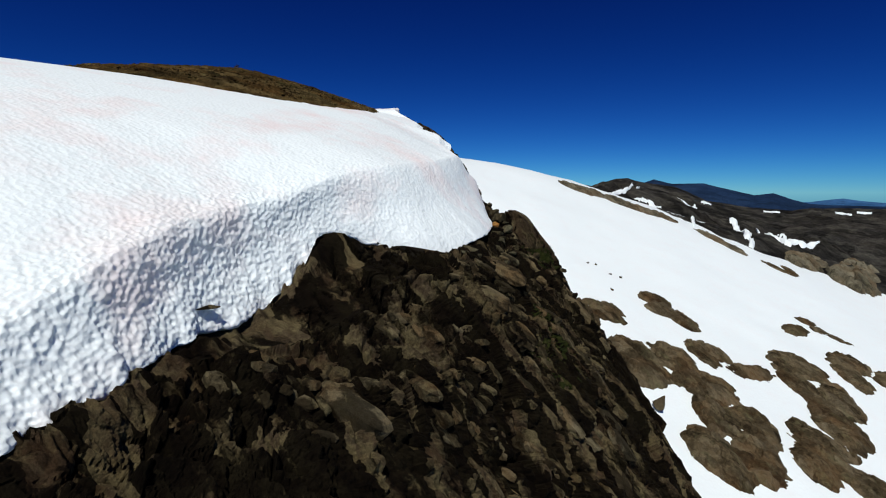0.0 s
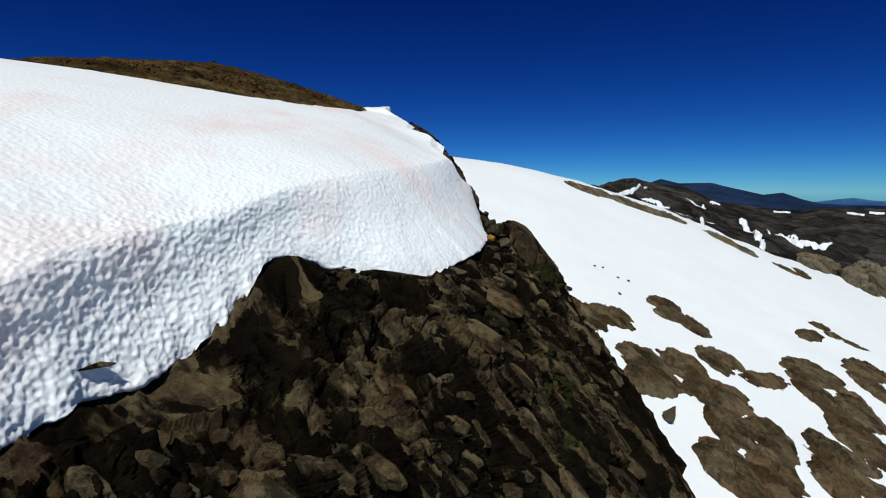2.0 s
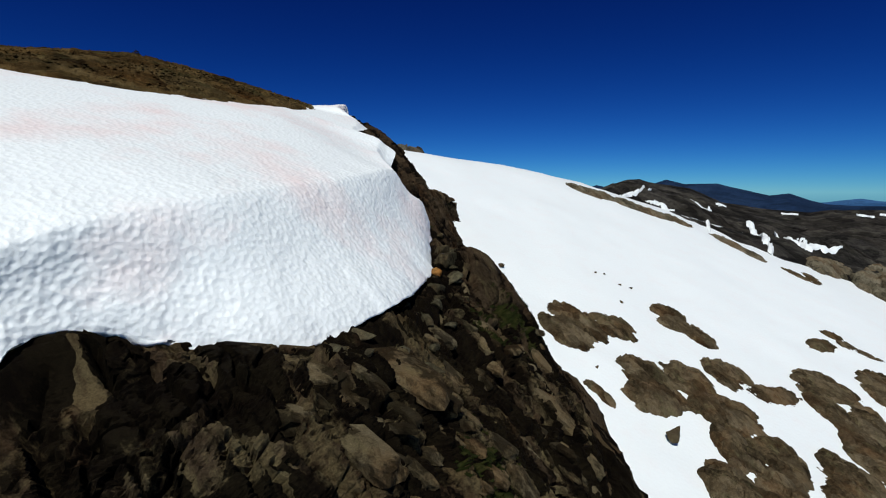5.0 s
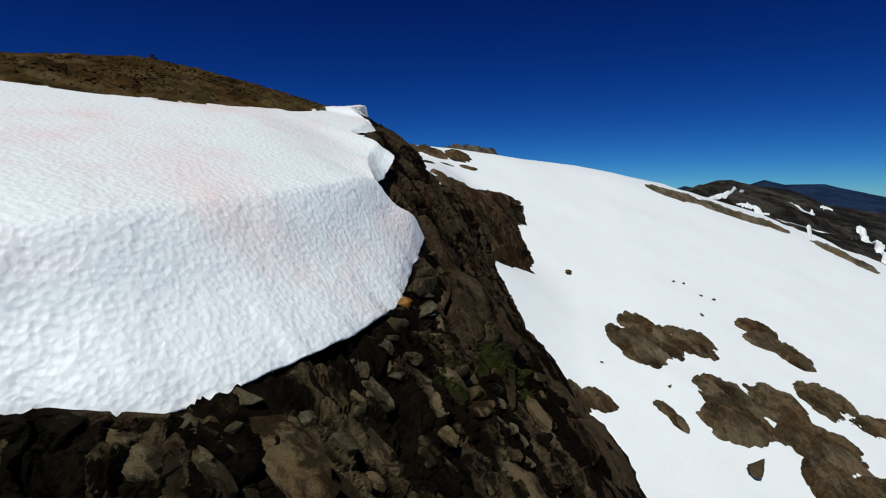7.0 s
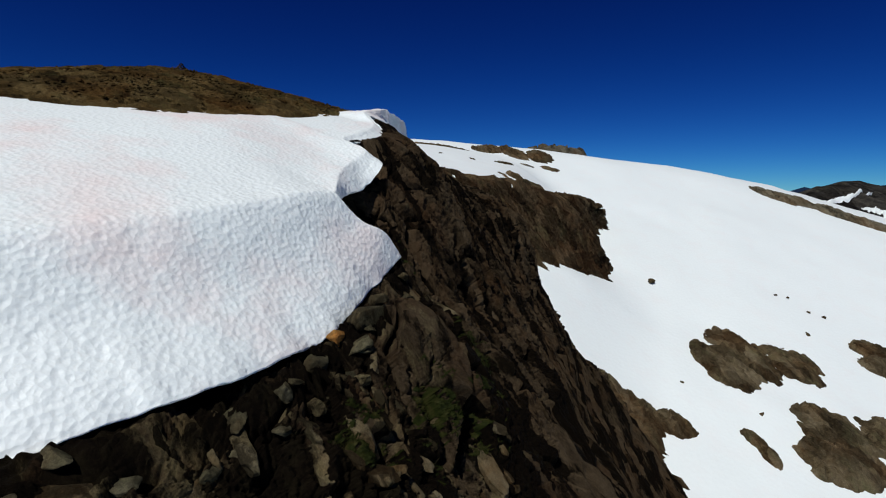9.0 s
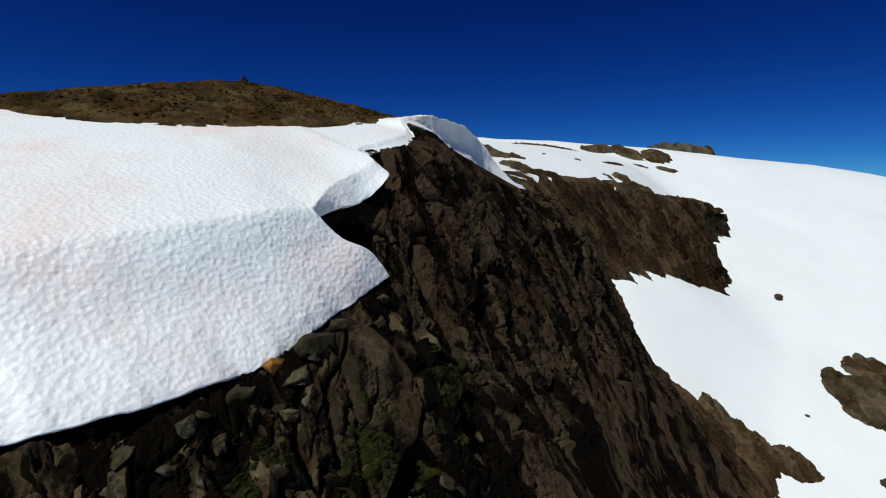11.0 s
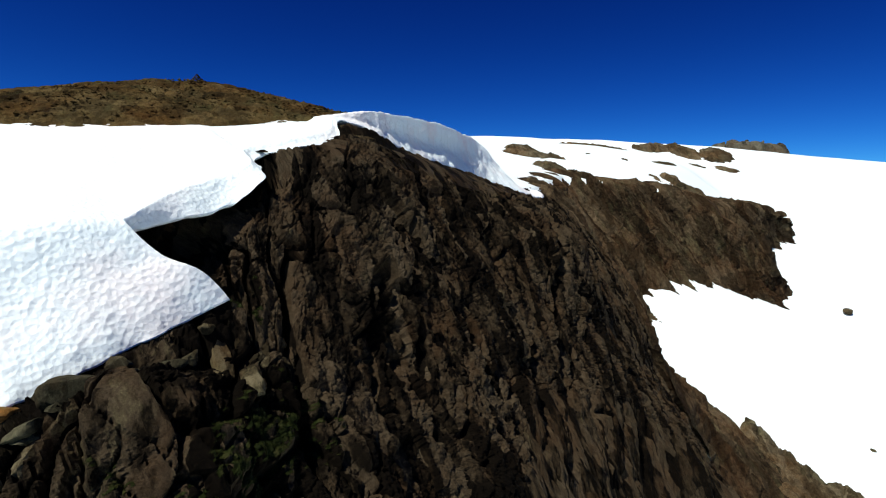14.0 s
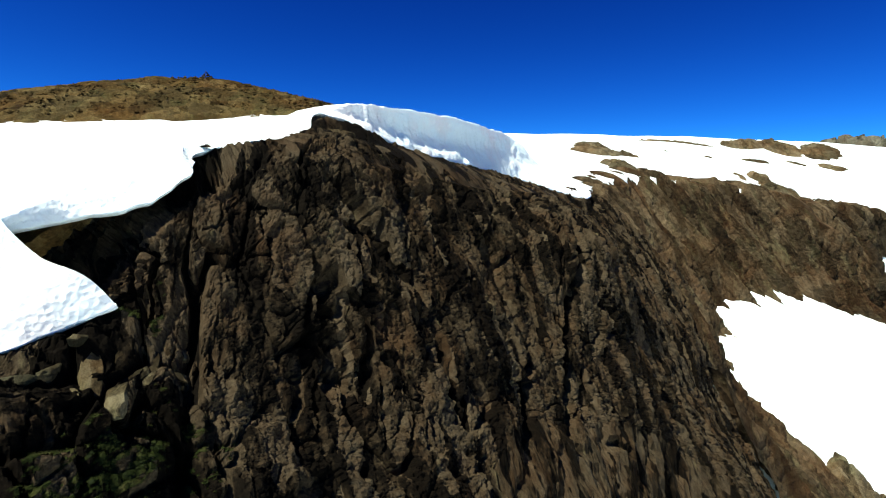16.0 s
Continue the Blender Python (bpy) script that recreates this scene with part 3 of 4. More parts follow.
def outcrop(name, lobes, tall, label, material, height=snowfield, rough=0.3, ribbed=1.0, category="rock outcrop", group="rock slabs on the snowfield"):
    """Bare rock that stands out of the snow: lobes are x, y, half length, half width and turn in degrees."""
    L = np.array(lobes, float)
    reach = L[:, 2:4].max(1) * 1.25
    x0, x1, y0, y1 = (L[:, 0] - reach).min(), (L[:, 0] + reach).max(), (L[:, 1] - reach).min(), (L[:, 1] + reach).max()
    step = max(x1 - x0, y1 - y0) / 110
    x, y = np.meshgrid(np.arange(x0, x1, step), np.arange(y0, y1, step))
    field = np.full(x.shape, -9.0)
    for cx, cy, a, b, turn in L:
        c, s = math.cos(radians(turn)), math.sin(radians(turn))
        u, v = (x - cx) * c + (y - cy) * s, -(x - cx) * s + (y - cy) * c
        field = np.maximum(field, 1 - (u / a) ** 2 - (v / b) ** 2)
    size = L[:, 2:4].min(1).mean()
    p = np.stack([x, y, height(x, y)], -1)
    field = field + rough * fbm(p * [1, 1, 0.2] * 2.2 / size, 5, int(abs(L[0, 0])) % 50)
    d1, d2, chance, tilt = cells((p @ FOLIATION.T) / size * 1.6, 91)
    z = tall * np.sign(field) * np.abs(field) ** 0.6 * (0.85 + 0.3 * (chance - 0.5)) + 0.12 * tall * tilt - 0.25 * ribbed * tall * np.exp(-(d2 - d1) * 14) * (field > 0)
    z = z + 0.16 * ribbed * tall * (steps((p @ RIBS) / size * 3.2 + 0.8 * chance, 95) + 0.5 * fbm(p / size * 5, 4, 96)) * smooth(0, 0.3, field)
    p[..., 2] += np.where(field > 0, z, 2.0 * tall * field)
    keep = field > -0.35
    quads = keep[:-1, :-1] & keep[1:, :-1] & keep[:-1, 1:] & keep[1:, 1:]
    q = np.arange(x.size).reshape(x.shape)
    faces = np.stack([q[:-1, :-1], q[:-1, 1:], q[1:, 1:], q[1:, :-1]], -1)[quads]
    used, faces = np.unique(faces, return_inverse=True)
    me = bpy.data.meshes.new(name)
    middle = np.array([L[0, 0], L[0, 1], float(height(L[0, :1], L[0, 1:2])[0])])
    me.from_pydata((p.reshape(-1, 3)[used] - middle).tolist(), [], faces.reshape(-1, 4).tolist())
    me.materials.append(material)
    ob = new(name, me)
    ob.location = middle
    return tagged(ob, label, category, group)


def range_points(a, u, form):
    """Points of a mountain range at the bearings a (degrees to the left) and at u, from its foot (0) to its crest (1)."""
    az, top, edge, r1, foot, rough, seed = form
    hi, r0 = np.interp(a, az, top), np.interp(a, az, edge)
    lo = np.degrees(np.arctan2(valley(-np.sin(np.radians(a)) * r0, np.cos(np.radians(a)) * r0) - foot, r0))
    r = r0 + (r1 - r0) * u
    el = lo + (hi - lo) * u ** 0.8
    P = np.stack([-np.sin(np.radians(a)) * r, np.cos(np.radians(a)) * r, r * np.tan(np.radians(el))], -1)
    relief = 0.9 * np.abs(fbm(P * [1, 1, 0.3] * 0.006, 3, seed)) + 0.35 * np.abs(fbm(P * [1, 1, 0.3] * 0.03, 4, seed + 1)) + 0.12 * fbm(P * 0.1, 3, seed + 2)
    P[..., 2] += rough * np.minimum(1, 4 * u) * (1.15 - u) * relief * smooth(az[-1], az[-1] - 6, a)
    return P


def range_sheet(name, form, material, label):
    az, r1 = form[0], form[3]
    P = range_points(np.linspace(az[0], az[-1], 520)[None, :], np.linspace(0, 1, 150)[:, None], form)
    end = P[-1:].copy()
    end[..., :2] *= 1.3
    end[..., 2] -= 0.1 * r1
    return tagged(sheet(name, np.concatenate([P, end])[::-1], material, soft=False), label, "mountain range", kind="structure")


def snow_patch(path, half, form, label):
    """Snow lying in a hollow of the range, along a path of bearings and elevations; half: half its width in degrees."""
    k = np.linspace(0, 1, 80)
    way = np.array(path, float)
    at = np.linspace(0, 1, len(way))
    line = np.stack([np.interp(k, at, way[:, 0]), np.interp(k, at, way[:, 1])], -1)
    run = np.gradient(line, axis=0)
    side = np.stack([-run[:, 1], run[:, 0]], -1) / np.linalg.norm(run, axis=1)[:, None]
    wide = 0.75 * half * np.sin(np.pi * k) ** 0.4
    v = np.linspace(-1, 1, 11)
    ragged = 1 + 0.8 * np.stack([fbm(np.stack([k * 9, k * 0 + way[0, 0] * 3.1 + 7 * e, k * 0], -1), 4, 9) for e in (0, 1)], -1)
    reach = np.where(v[None] < 0, v[None] * ragged[:, :1], v[None] * ragged[:, 1:])
    spot = line[:, None] + side[:, None] * (wide[:, None] * reach)[..., None]
    a, el = spot[..., 0], spot[..., 1]
    az, top, edge, _, foot, rough, _ = form
    r0, hi = np.interp(a, az, edge), np.interp(a, az, top)
    lo = np.degrees(np.arctan2(valley(-np.sin(np.radians(a)) * r0, np.cos(np.radians(a)) * r0) - foot, r0))
    u = np.clip((el - 0.35 - lo) / (hi - lo), 0.02, 0.97) ** 1.25
    P = range_points(a, u, form)
    P[..., 2] += 3.0 * (1 - v ** 2) + 0.5
    P *= 0.996
    return tagged(sheet("snow_patch", P, FIELD), label, "snow patch", "snow patches on the dark ridge")


RIDGE = ([-70, -50, -39, -37.9, -36.4, -34.4, -33, -31.4, -29.2, -26.1, -23.4, -20.3, -18.9, -17.6, -16.3, -15.4, -14.2, -12.4],
         [-2, -1.6, -1.35, -1.35, -1.35, -1.4, -1.65, -1.6, -1.4, -0.8, 0.4, 0.9, 1.4, 1.3, 0.85, 0.55, 0.2, -0.4],
         [790, 770, 752, 738, 730, 724, 706, 672, 640, 658, 656, 632, 632, 632, 632, 622, 616, 640], 1300, 3.0, 19, 51)
range_sheet("backdrop_dark_ridge", RIDGE, FAR, "dark grey cliffs beyond the snowfield")
BLUES = ([-70, -45, -39, -36, -34.3, -33, -31.5, -30, -27.7, -25.8, -22.9, -21.3, -20.3, -16, -14.8, -13.6, -12], [-1.5, -1.2, -1.15, -1.1, -1.0, -0.65, -0.05, -0.25, 0.33, 0.85, 0.85, 1.3, 0.92, 0.5, 0.8, 0.4, -2],
         [2600] * 17, 3600, 60, 14, 61)
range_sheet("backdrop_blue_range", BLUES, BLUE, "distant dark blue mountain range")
PALEST = ([-70, -50, -44, -40, -38.8, -37.8, -36.6, -35.5, -34.3, -33, -31], [-1.4, -0.9, -0.6, -0.9, -0.8, -0.7, -0.5, -0.63, -0.83, -0.9, -2], [3900] * 11, 4600, 60, 8, 67)
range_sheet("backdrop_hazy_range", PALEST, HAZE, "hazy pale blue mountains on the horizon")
for path, half, label in (
        ([(-16.6, -0.12), (-18.2, -0.18), (-20.0, -0.34)], 0.06, "long thin snow strip below the ridge crest"),
        ([(-19.5, -0.64), (-20.8, -1.13), (-22.1, -1.73)], 0.14, "slanting snow strip beside the pale rim"),
        ([(-23.0, -0.47), (-24.1, -1.11), (-25.3, -1.42)], 0.2, "white snow patch on the dark slope"),
        ([(-25.6, -1.26), (-26.5, -1.51)], 0.09, "small snow patch on the dark slope"),
        ([(-28.1, -2.85), (-29.2, -3.81), (-29.9, -4.81), (-30.2, -5.26)], 0.28, "snow gully running down the dark cliff"),
        ([(-30.3, -3.61), (-31.6, -4.47), (-32.7, -4.92), (-34.0, -5.1), (-35.2, -5.17)], 0.17, "ragged snow band at the cliff foot"),
        ([(-32.0, -4.0), (-32.7, -4.72)], 0.26, "short snow tongue above the cliff foot"),
        ([(-24.8, -2.61), (-25.2, -3.24)], 0.14, "small snow tongue near the snowfield's edge"),
        ([(-30.8, -1.56), (-32.1, -1.74)], 0.06, "thin snow streak near the skyline"),
        ([(-36.1, -1.52), (-37.3, -1.64)], 0.06, "thin snow streak on the flat crest"),
        ([(-37.6, -1.45), (-38.6, -1.48)], 0.06, "thin snow streak along the far crest")):
    snow_patch(path, half, RIDGE, label)

# ---- things on the snow ----
for lobes, tall, label in (
        ([(102, 332, 15, 14, 82), (70, 312, 16, 13, 131), (82, 327, 19, 12, 135)], 5, "brown two-humped rock slab ringed by snow"),
        ([(149, 373, 12, 8, 2), (149, 361, 12, 8.5, 18), (162, 354, 10.5, 8.7, 125)], 4, "long greenish rock slab ringed by snow"),
        ([(108, 294, 17, 11.5, 8), (108, 278, 18, 10.5, 19), (133, 302, 16, 14, 33), (143, 282, 20, 13.5, 12), (137, 259, 16, 12, 73), (157, 258, 16, 12, 82), (145, 235, 16, 13, 63), (124, 231, 17, 13, 105)], 6, "broad rust-brown slab running down the snow slope"),
        ([(157, 317, 13.5, 7.9, 108), (168, 323, 10.8, 8.5, 136)], 4, "short brown rock rib lying in snow"),
        ([(185, 313, 18, 7, 21)], 3.5, "narrow olive rock rib lying in snow"),
        ([(238, 310, 21, 12, 71), (231, 339, 19, 15.6, 176), (217, 316, 19, 12, 90), (219, 283, 21, 14.7, 73)], 5, "brown ribbed rock slab in the lower snow"),
        ([(273, 349, 19, 11.5, 87), (286, 367, 17, 11.6, 13), (315, 356, 22, 14, 20), (302, 335, 20, 12, 60)], 5, "wide brown slab group low on the slope"),
        ([(176, 241, 12, 10.6, 54), (194, 264, 16, 10, 157), (189, 250, 18, 9.5, 147), (206, 236, 18, 12, 140)], 5, "ribbed brown slab below the snow tongue"),
        ([(268, 398, 14, 6, 27)], 3, "small flat grey rock slab in snow"),
        ([(289, 418, 9.2, 6.3, 1), (293, 409, 8.3, 6.8, 24), (304, 403, 11, 4.2, 173)], 3, "thin slanting grey rock rib in snow"),
        ([(357, 547, 16, 9, 74), (341, 542, 15, 8, 138)], 3, "thin grey rock rib on the far slope"),
        ([(76, 272, 5, 3, 151), (80, 267, 5, 3.2, 120)], 2, "narrow dark rock blade in snow"),
        ([(35, 260, 9.8, 5.6, 139), (35, 250, 7.4, 6.5, 126), (45, 262, 9, 5, 11), (24, 262, 9, 5, 150)], 4, "olive-brown rock tip at the cliff foot"),
        ([(-110, 341, 13, 11, 38), (-120, 353, 13, 9, 109), (-98, 348, 8, 3, 40)], 3, "olive-brown rock hump on the upper snow"),
        ([(-90, 506, 18, 10, 47), (-71, 513, 17, 12, 156), (-50, 523, 17, 12, 90)], 4.5, "long tan rock band below the skyline"),
        ([(-122, 470, 26, 5, 12)], 2, "thin tan rock streak on the upper snow"),
        ([(-78, 310, 12, 7, 150), (-70, 299, 8, 5, 150)], 3, "olive rock shoulder at the cliff top"),
        ([(-42, 380, 11, 6, 110), (-29, 367, 11, 8, 157), (-24, 354, 11, 7, 112)], 4, "rounded brown rock hump above the far buttress"),
        ([(-62, 436, 10, 5, 60)], 1.6, "thin brown rock rib on upper snow"),
        ([(-53, 486, 7, 3, 29)], 1.6, "small grey rock sliver on upper snow"),
        ([(-37, 498, 10, 5, 9)], 2, "thin grey rock sliver on upper snow"),
        ([(-46, 366, 9, 3.2, 125)], 1.8, "small dark rock sliver on upper snow"),
        ([(-34, 350, 5, 2.6, 120)], 1.6, "small rounded dark rock in snow"),
        ([(-78, 408, 6, 3, 114)], 1.5, "small dark rock tip in upper snow"),
        ([(-97, 397, 5, 2, 99)], 1.2, "tiny dark rock tip in upper snow")):
    outcrop("rock_outcrop", lobes, tall, label, SLAB)
outcrop("rock_outcrop", [(-94, 806, 36, 16, 10), (-70, 799, 30, 17, 0), (-50, 795, 22, 16, 0)], 27, "flat-topped grey rock tower on the skyline", TOWER, rough=0.05, ribbed=0.15)
for lobes, tall, label in (
        ([(150, 606, 20, 10, 160), (168, 612, 20, 10, 165)], 4, "tan rock rim where the snowfield ends"),
        ([(196, 606, 18, 10, 165), (222, 600, 22, 9, 168), (246, 602, 18, 9, 150)], 5, "pale rock rim beside the dark cliffs"),
        ([(296, 580, 22, 10, 130), (306, 566, 18, 9, 130)], 4, "pale weathered rock rim at the snowfield's end"),
        ([(420, 622, 38, 20, 45), (446, 640, 36, 18, 45)], 12, "low grey rock knoll past the snow"),
        ([(470, 606, 50, 26, 50), (520, 660, 60, 30, 50)], 18, "brown rock knoll at the end of the snowfield")):
    outcrop("rock_outcrop", lobes, tall, label, PALE)


# ---- loose stones ----
def stone_mesh(name, seed, flat=0.7, rows=14):
    """A worn angular stone about one metre across, as a closed mesh."""
    bm = bmesh.new()
    bmesh.ops.create_icosphere(bm, subdivisions=4, radius=0.5)
    co = np.array([v.co[:] for v in bm.verts])
    rng = np.random.default_rng(seed)
    for _ in range(15):
        n = rng.normal(size=3)
        n /= np.linalg.norm(n)
        cut = rng.uniform(0.2, 0.38)
        over = np.maximum(co @ n - cut, 0)
        co = co - over[:, None] * n * 0.97
    crack = np.abs(fbm(co * 3.1 + seed, 2, seed + 9))
    co = co * (1 + 0.09 * fbm(co * 4 + seed, 4, seed) - 0.07 * (1 - smooth(0.0, 0.09, crack)))[:, None] * [1.15, 0.9, flat]
    for v, c in zip(bm.verts, co):
        v.co = c
    me = bpy.data.meshes.new(name)
    bm.to_mesh(me)
    bm.free()
    me.polygons.foreach_set("use_smooth", np.ones(len(me.polygons), dtype=bool))
    return me


STONES = []
for k in range(6):
    me = stone_mesh("stone", 100 + k, (0.6, 0.75, 0.5, 0.8, 0.65, 0.55)[k])
    STONES.append(me)


def stone(name, x, y, z, size, turn, label, material, kind=0, group="", tilt=0.0, stretch=(1, 1, 1)):
    me = STONES[kind].copy()
    me.materials.append(material)
    ob = new(name, me)
    ob.matrix_world = pose(x, y, z, tilt, tilt * 0.5, turn) @ Matrix.Diagonal((size * stretch[0], size * stretch[1], size * stretch[2], 1))
    return tagged(ob, label, "stone" if size < 1 else "boulder", group)


ORANGE = rock_material("rusty_orange_rock", (0.12, 0.06, 0.015), (0.26, 0.13, 0.035), (0.36, 0.22, 0.08), (0.3, 0.22, 0.08), 0.5, 0.1)
GREY = rock_material("grey_green_lichened_rock", (0.02, 0.018, 0.011), (0.06, 0.055, 0.032), (0.11, 0.102, 0.064), (0.125, 0.118, 0.064), 0.7, 0.1)
ROW = "boulders along the snow edge"
stone("boulder", 7.6, 78.2, -4.7, 2.6, 30, "rusty orange boulder at the snow edge", ORANGE, 0, ROW)
stone("boulder", 8.3, 81.1, -3.9, 4.4, 80, "grey-green lichened boulder beside the snow", GREY, 1, ROW, 10, (1, 0.8, 0.9))
stone("boulder", 7.9, 84.1, -3.2, 2.0, 10, "small rounded grey boulder at the snow edge", GREY, 3, ROW)
stone("boulder", 7.6, 75.6, -5.8, 2.4, 120, "lichened grey boulder in the shade of snow", GREY, 4, ROW)
stone("boulder", 9.2, 79.0, -5.4, 2.6, 75, "tilted grey boulder under the snow edge", GREY, 5, ROW, -20)
stone("boulder", 6.4, 71.2, -6.8, 2.2, 20, "grey rock block at the snow edge", GREY, 2, ROW)
stone("boulder", 7.8, 90.0, -2.0, 1.8, 20, "pale grey boulder near the snow tip", GREY, 0, ROW)
rng = np.random.default_rng(9)
level_points = rock_points[(near_y > 55) & (near_y < 97)].reshape(-1, 3)
for k in range(22):
    at = FOOT[np.argmin(np.abs(FOOT[:420, 1] - (58 + 1.55 * k)))]
    x, y = at[0] + rng.uniform(0.7, 3.6), at[1] - rng.uniform(0.0, 1.2)
    z = level_points[np.argmin(np.hypot(level_points[:, 0] - x, level_points[:, 1] - y)), 2]
    size = rng.uniform(1.1, 2.7)
    stone("boulder", x, y, z - 0.06 * size, size, rng.uniform(0, 180), "olive-grey lichened boulder below the snow edge", GREY, int(rng.integers(6)), ROW, rng.uniform(-18, 18), (1.2, 0.8, 0.8))
stone("boulder", -16.9, 37.8, -8.2, 2.3, 60, "dark rock showing through a hole in the snow", ROCK, 2, "", 0, (1, 0.4, 0.3))
stone("boulder", -3.8, 102.6, 11.75, 1.7, 20, "flat dark rock lying in the snow", ROCK, 2, "", 0, (1.3, 0.6, 0.4))
stone("boulder", -6.8, 118.2, 14.0, 4.8, 70, "tan rock knob beside the cornice", SLAB, 3, "", 25, (1.1, 0.6, 0.75))
FIELD_STONES = "stones on the lower snowfield"
for x, y, size in ((40, 368, 5.5), (109, 402, 2.6), (116, 404, 2.8), (124, 394, 3.0), (132, 394, 4.0), (117, 367, 4.2), (81, 288, 3.0), (51, 289, 2.2), (50, 262, 2.0), (84, 290, 1.6)):
    stone("boulder", x, y, float(snowfield(np.array([x * 1.0]), np.array([y * 1.0]))[0]) + 0.15 * size, size, x * 7 % 180, "lone brown boulder resting on the snow", SLAB, int(x) % 6, FIELD_STONES)
stone("boulder", 105.5, 252, float(snowfield(np.array([105.5]), np.array([252.0]))[0]) + 2.6, 10, 30, "rounded brown boulder between the slabs", SLAB, 3, FIELD_STONES)

# summit cairn: a heap of stacked stones
cairn = tagged(new("cairn"), "small stacked stone cairn on the hilltop", "cairn")
base = float(hill_height(np.array([-43.6]), np.array([116.8]))[0])
cairn.location = (-43.6, 116.8, base)
rng = np.random.default_rng(4)
level, z = 0, 0.1
for count, radius, size in ((10, 0.82, 0.56), (8, 0.62, 0.5), (5, 0.42, 0.45), (3, 0.24, 0.4), (1, 0.0, 0.36)):
    for k in range(count):
        a = 2 * math.pi * k / count + level
        me = STONES[int(rng.integers(6))].copy()
        me.materials.append(ROCK)
        ob = new("stone", me)
        ob.parent = cairn
        s = size * rng.uniform(0.8, 1.2)
        ob.matrix_basis = pose(radius * math.cos(a), radius * math.sin(a), z, rng.uniform(-15, 15), rng.uniform(-15, 15), rng.uniform(0, 180)) @ Matrix.Diagonal((s, s, s, 1))
    z += size * 0.52
    level += 0.7


# ---- grass on the ledges ----
def grass(name, centres, blades, label):
    """Alpine turf on the rock within reach of the given centres: a ragged mat that follows the ledges, and short blades on it."""
    rng = np.random.default_rng(12)
    P, lie = rock_points, normals(rock_points)
    lie = lie * np.sign(lie[..., 2:])
    weight = np.full(P.shape[:2], -9.0)
    for x, y, z, reach in centres:
        weight = np.maximum(weight, 1 - np.linalg.norm((P - (x, y, z)) * [1, 1, 0.8], axis=-1) / reach)
    weight = np.where(weight > -1, weight - 0.1 + 0.5 * fbm(P * 0.8, 5, 4, 0.75) + 0.9 * (lie[..., 2] - 0.6), -9.0)
    mat = (weight[:-1, :-1] > 0.12) & (weight[1:, 1:] > 0.12) & (weight[1:, :-1] > 0.12) & (weight[:-1, 1:] > 0.12)
    thick = P + lie * (0.02 + 0.12 * np.clip(weight, 0, 1)[..., None] * (1 + 0.6 * value_noise(P * 2.4, 6)[..., None]))
    q = np.arange(weight.size).reshape(weight.shape)
    quads = np.stack([q[:-1, :-1], q[1:, :-1], q[1:, 1:], q[:-1, 1:]], -1)[mat]
    used, quads = np.unique(quads, return_inverse=True)
    roots = thick.reshape(-1, 3)[used]
    verts, faces = [tuple(v) for v in roots], [tuple(f) for f in quads.reshape(-1, 4).tolist()]
    for k in rng.integers(len(roots), size=blades):
        root = roots[k] + rng.normal(0, 0.06, 3) * [1, 1, 0.2]
        a, tall, lean = rng.uniform(0, 6.28), rng.uniform(0.05, 0.13), rng.uniform(0.0, 0.1)
        side = np.array([math.cos(a), math.sin(a), 0]) * 0.014
        tip = root + [lean * math.sin(a), -lean * math.cos(a), tall]
        c = len(verts)
        verts += [tuple(root - side), tuple(root + side), tuple(tip)]
        faces.append((c, c + 1, c + 2))
    me = bpy.data.meshes.new(name)
    me.from_pydata(verts, [], faces)
    me.materials.append(GRASS)
    return tagged(new(name, me), label, "grass", kind="stuff")


GRASS, gn, gl, gb = shader("alpine_grass", 0.7)
gb.inputs["Specular IOR Level"].default_value = 0.04
gpos, _ = place_node(gn, gl)
gl.new(ramp_node(gn, gl, noise_node(gn, gl, gpos, 1.2, 4), [(0.35, (0.006, 0.009, 0.002)), (0.52, (0.015, 0.019, 0.004)), (0.7, (0.034, 0.031, 0.01))]), gb.inputs["Base Color"])
grass("grass", [(15.6, 79.5, -9.6, 3.5), (17, 82.5, -10.8, 3.0), (11.5, 57.5, -15.5, 3.8), (10.5, 54, -17.5, 3.4), (14.5, 91, -8.6, 3.0), (14.0, 94.5, -7.6, 3.0),
                (15.5, 88.5, -9, 3.0), (6.0, 94.5, 0.0, 2.2), (17.5, 88, -9.4, 2.7), (13, 73, -9.6, 2.4)], 36000, "dark green alpine grass on rock ledges")


# ---- rubble on the summit hill ----
def rubble(name, count, label):
    rng = np.random.default_rng(31)
    shape = np.array([(1, 0, 0), (0, 1, 0), (-1, 0, 0), (0, -1, 0), (0.2, 0.1, 0.8), (0, 0, -0.6)])
    tris = [(0, 1, 4), (1, 2, 4), (2, 3, 4), (3, 0, 4), (1, 0, 5), (2, 1, 5), (3, 2, 5), (0, 3, 5)]
    verts, faces = [], []
    while len(faces) < count * 8:
        x, y = rng.uniform(-76, -10), rng.uniform(84, 138)
        z = float(hill_height(np.array([x]), np.array([y]))[0])
        if z < float(plateau(np.array([x]), np.array([y]))[0]) + 0.25:
            continue
        size = 0.16 + 0.22 * rng.random() ** 3
        a = rng.uniform(0, 6.28)
        turn = np.array([[math.cos(a), -math.sin(a), 0], [math.sin(a), math.cos(a), 0], [0, 0, 1]])
        c = len(verts)
        body = (shape * rng.uniform(0.6, 1.3, (6, 3)) * size) @ turn.T + (x, y, z + 0.08)
        verts += [tuple(v) for v in body]
        faces += [tuple(c + i for i in t) for t in tris]
    me = bpy.data.meshes.new(name)
    me.from_pydata(verts, [], faces)
    me.materials.append(HILL)
    return tagged(new(name, me), label, "rubble", kind="stuff")


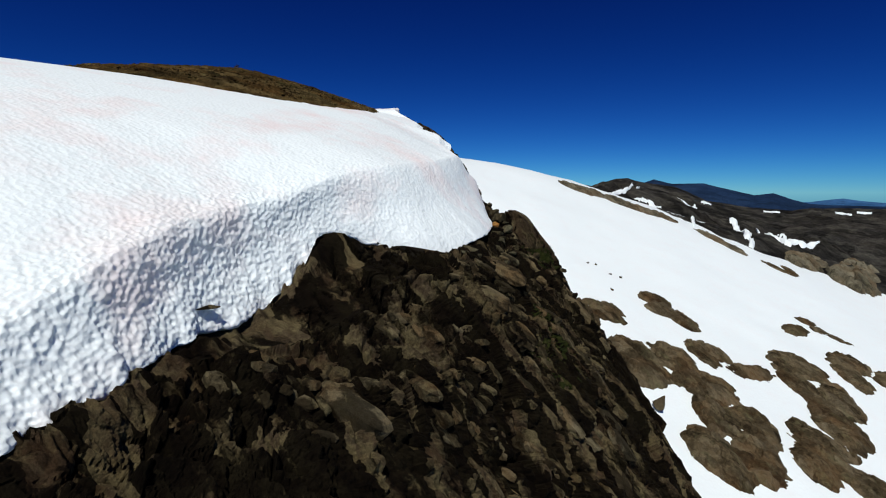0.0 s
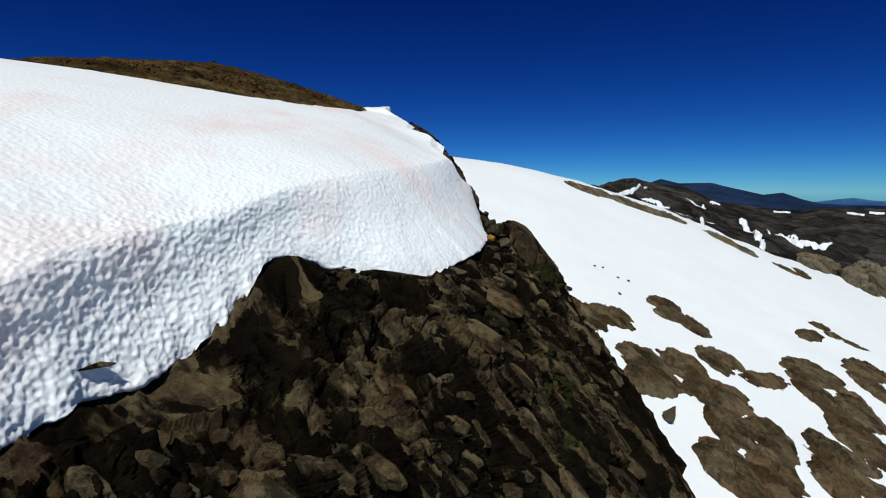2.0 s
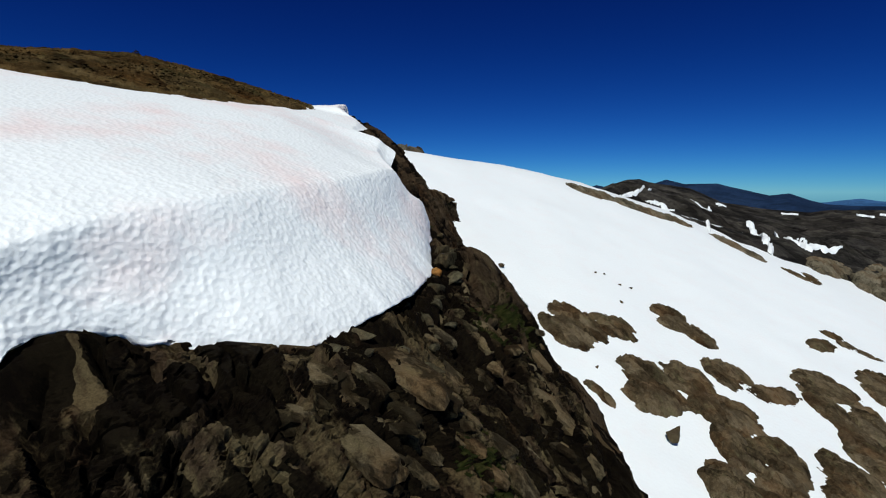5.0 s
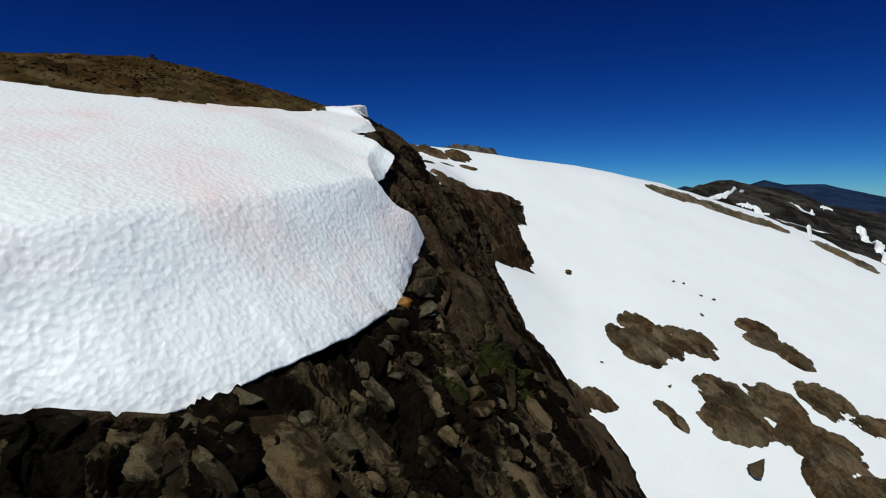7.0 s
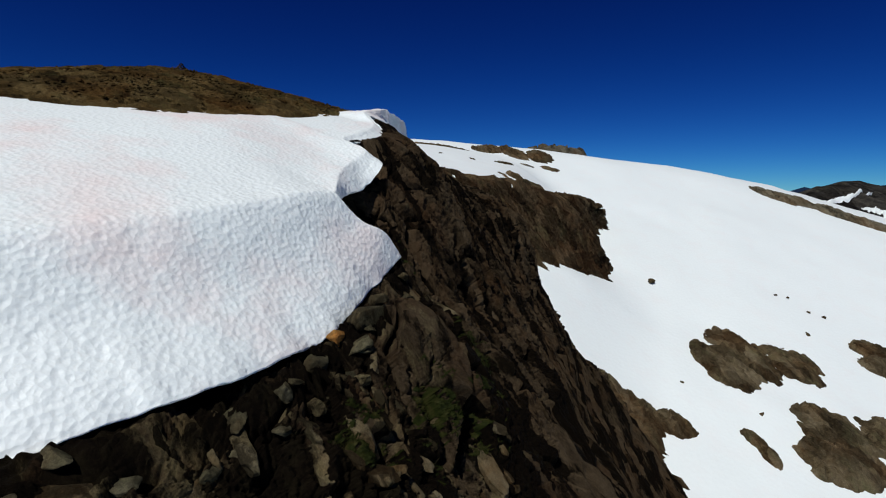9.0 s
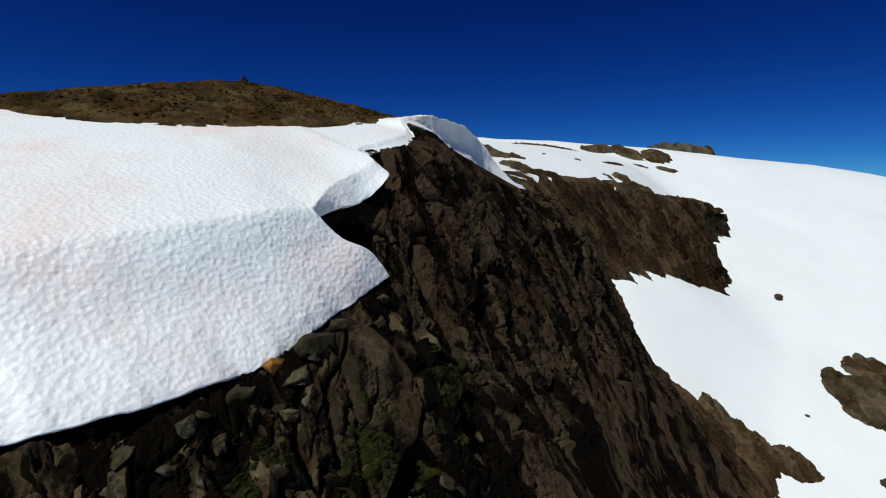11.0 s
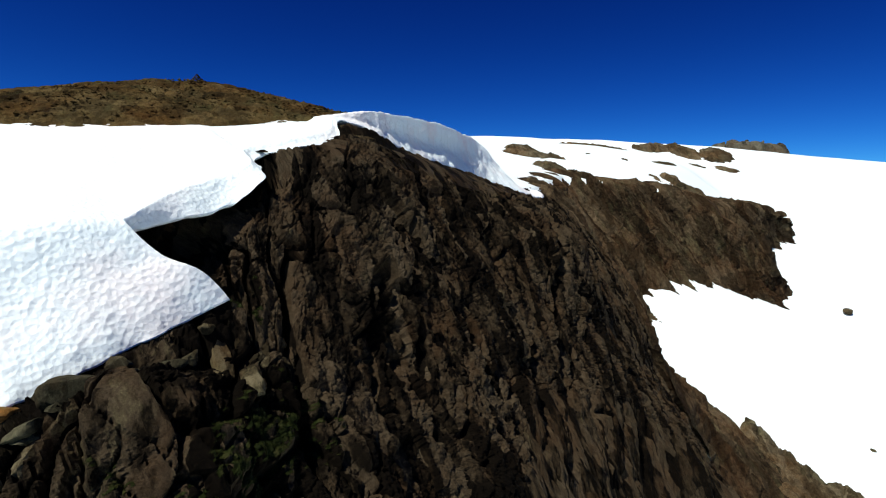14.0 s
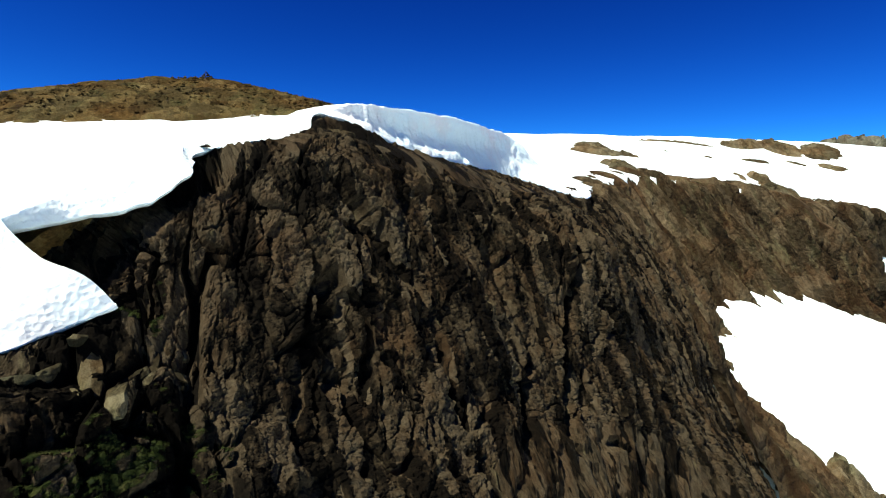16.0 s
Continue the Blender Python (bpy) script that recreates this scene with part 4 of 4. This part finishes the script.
rubble("rubble", 2600, "loose ochre stones strewn over the hill")


# ---- blocks that stand out of the cliff below the snow bank ----
TAN = rock_material("grey_tan_schist", (0.03, 0.023, 0.012), (0.098, 0.079, 0.042), (0.16, 0.136, 0.082), (0.145, 0.128, 0.062), 0.8, 0.16, 0.8)


def block_mesh(seed):
    """An angular slab about one metre long, flat on top."""
    rng = np.random.default_rng(seed)
    bm = bmesh.new()
    for x in (-0.5, -0.18, 0.2, 0.5):
        for y in (-0.5, 0.5):
            for z in (-0.5, 0.5):
                k = 0.72 if abs(x) > 0.4 else 1.0
                bm.verts.new((x + rng.uniform(-0.1, 0.1), (y * k + rng.uniform(-0.12, 0.12)) * (1.0 if z < 0 else 0.8), z * (1.0 if z < 0 else k) + rng.uniform(-0.08, 0.08)))
    hull = bmesh.ops.convex_hull(bm, input=list(bm.verts))
    bmesh.ops.delete(bm, geom=[v for v in bm.verts if not v.link_faces], context="VERTS")
    bmesh.ops.subdivide_edges(bm, edges=list(bm.edges), cuts=1)
    bmesh.ops.triangulate(bm, faces=list(bm.faces))
    bmesh.ops.smooth_vert(bm, verts=list(bm.verts), factor=0.35, use_axis_x=True, use_axis_y=True, use_axis_z=True)
    for v in bm.verts:
        v.co += Vector(rng.normal(0, 0.03, 3)) * Vector((1, 1, 1.3)).length * 0.6
    me = bpy.data.meshes.new("rock_block")
    bm.to_mesh(me)
    bm.free()
    me.materials.append(TAN)
    return me


def rock_blocks(count):
    rng = np.random.default_rng(77)
    shapes = [block_mesh(k) for k in range(9)]
    cliff_ob = bpy.data.objects["cliff_near"]
    lie = normals(rock_points)
    lie *= np.sign(lie[..., 2:])
    rows = np.flatnonzero((near_y > 31) & (near_y < 97))
    taken = []
    for _ in range(6000):
        i, j = int(rng.choice(rows)), int(rng.integers(100, 300))
        p = rock_points[i, j]
        if value_noise(p[None] * 0.22, 15)[0] < (-0.2 if p[1] < 68 else 0.1):
            continue
        long = 1.2 + (5.2 if p[1] < 68 else 3.4) * rng.random() ** 1.8
        if any(np.linalg.norm(p - q) < 0.31 * (long + w) for q, w in taken):
            continue
        taken.append((p, long))
        up = Vector(lie[max(i - 4, 0):i + 5, j - 4:j + 5].mean((0, 1))).normalized()
        along = LONG + Vector(rng.normal(0, 0.14, 3))
        along = (along - up * along.dot(up)).normalized()
        ob = new("rock_block", shapes[int(rng.integers(9))])
        turn = Matrix((along, up.cross(along), up)).transposed().to_4x4()
        thick = 0.35 + long * rng.uniform(0.12, 0.2)
        ob.matrix_world = Matrix.Translation(Vector(p) - up * thick * 0.33) @ turn @ Matrix.Diagonal((long, long * rng.uniform(0.28, 0.5), thick, 1))
        ob.parent = cliff_ob
        if len(taken) == count:
            break


rock_blocks(300)
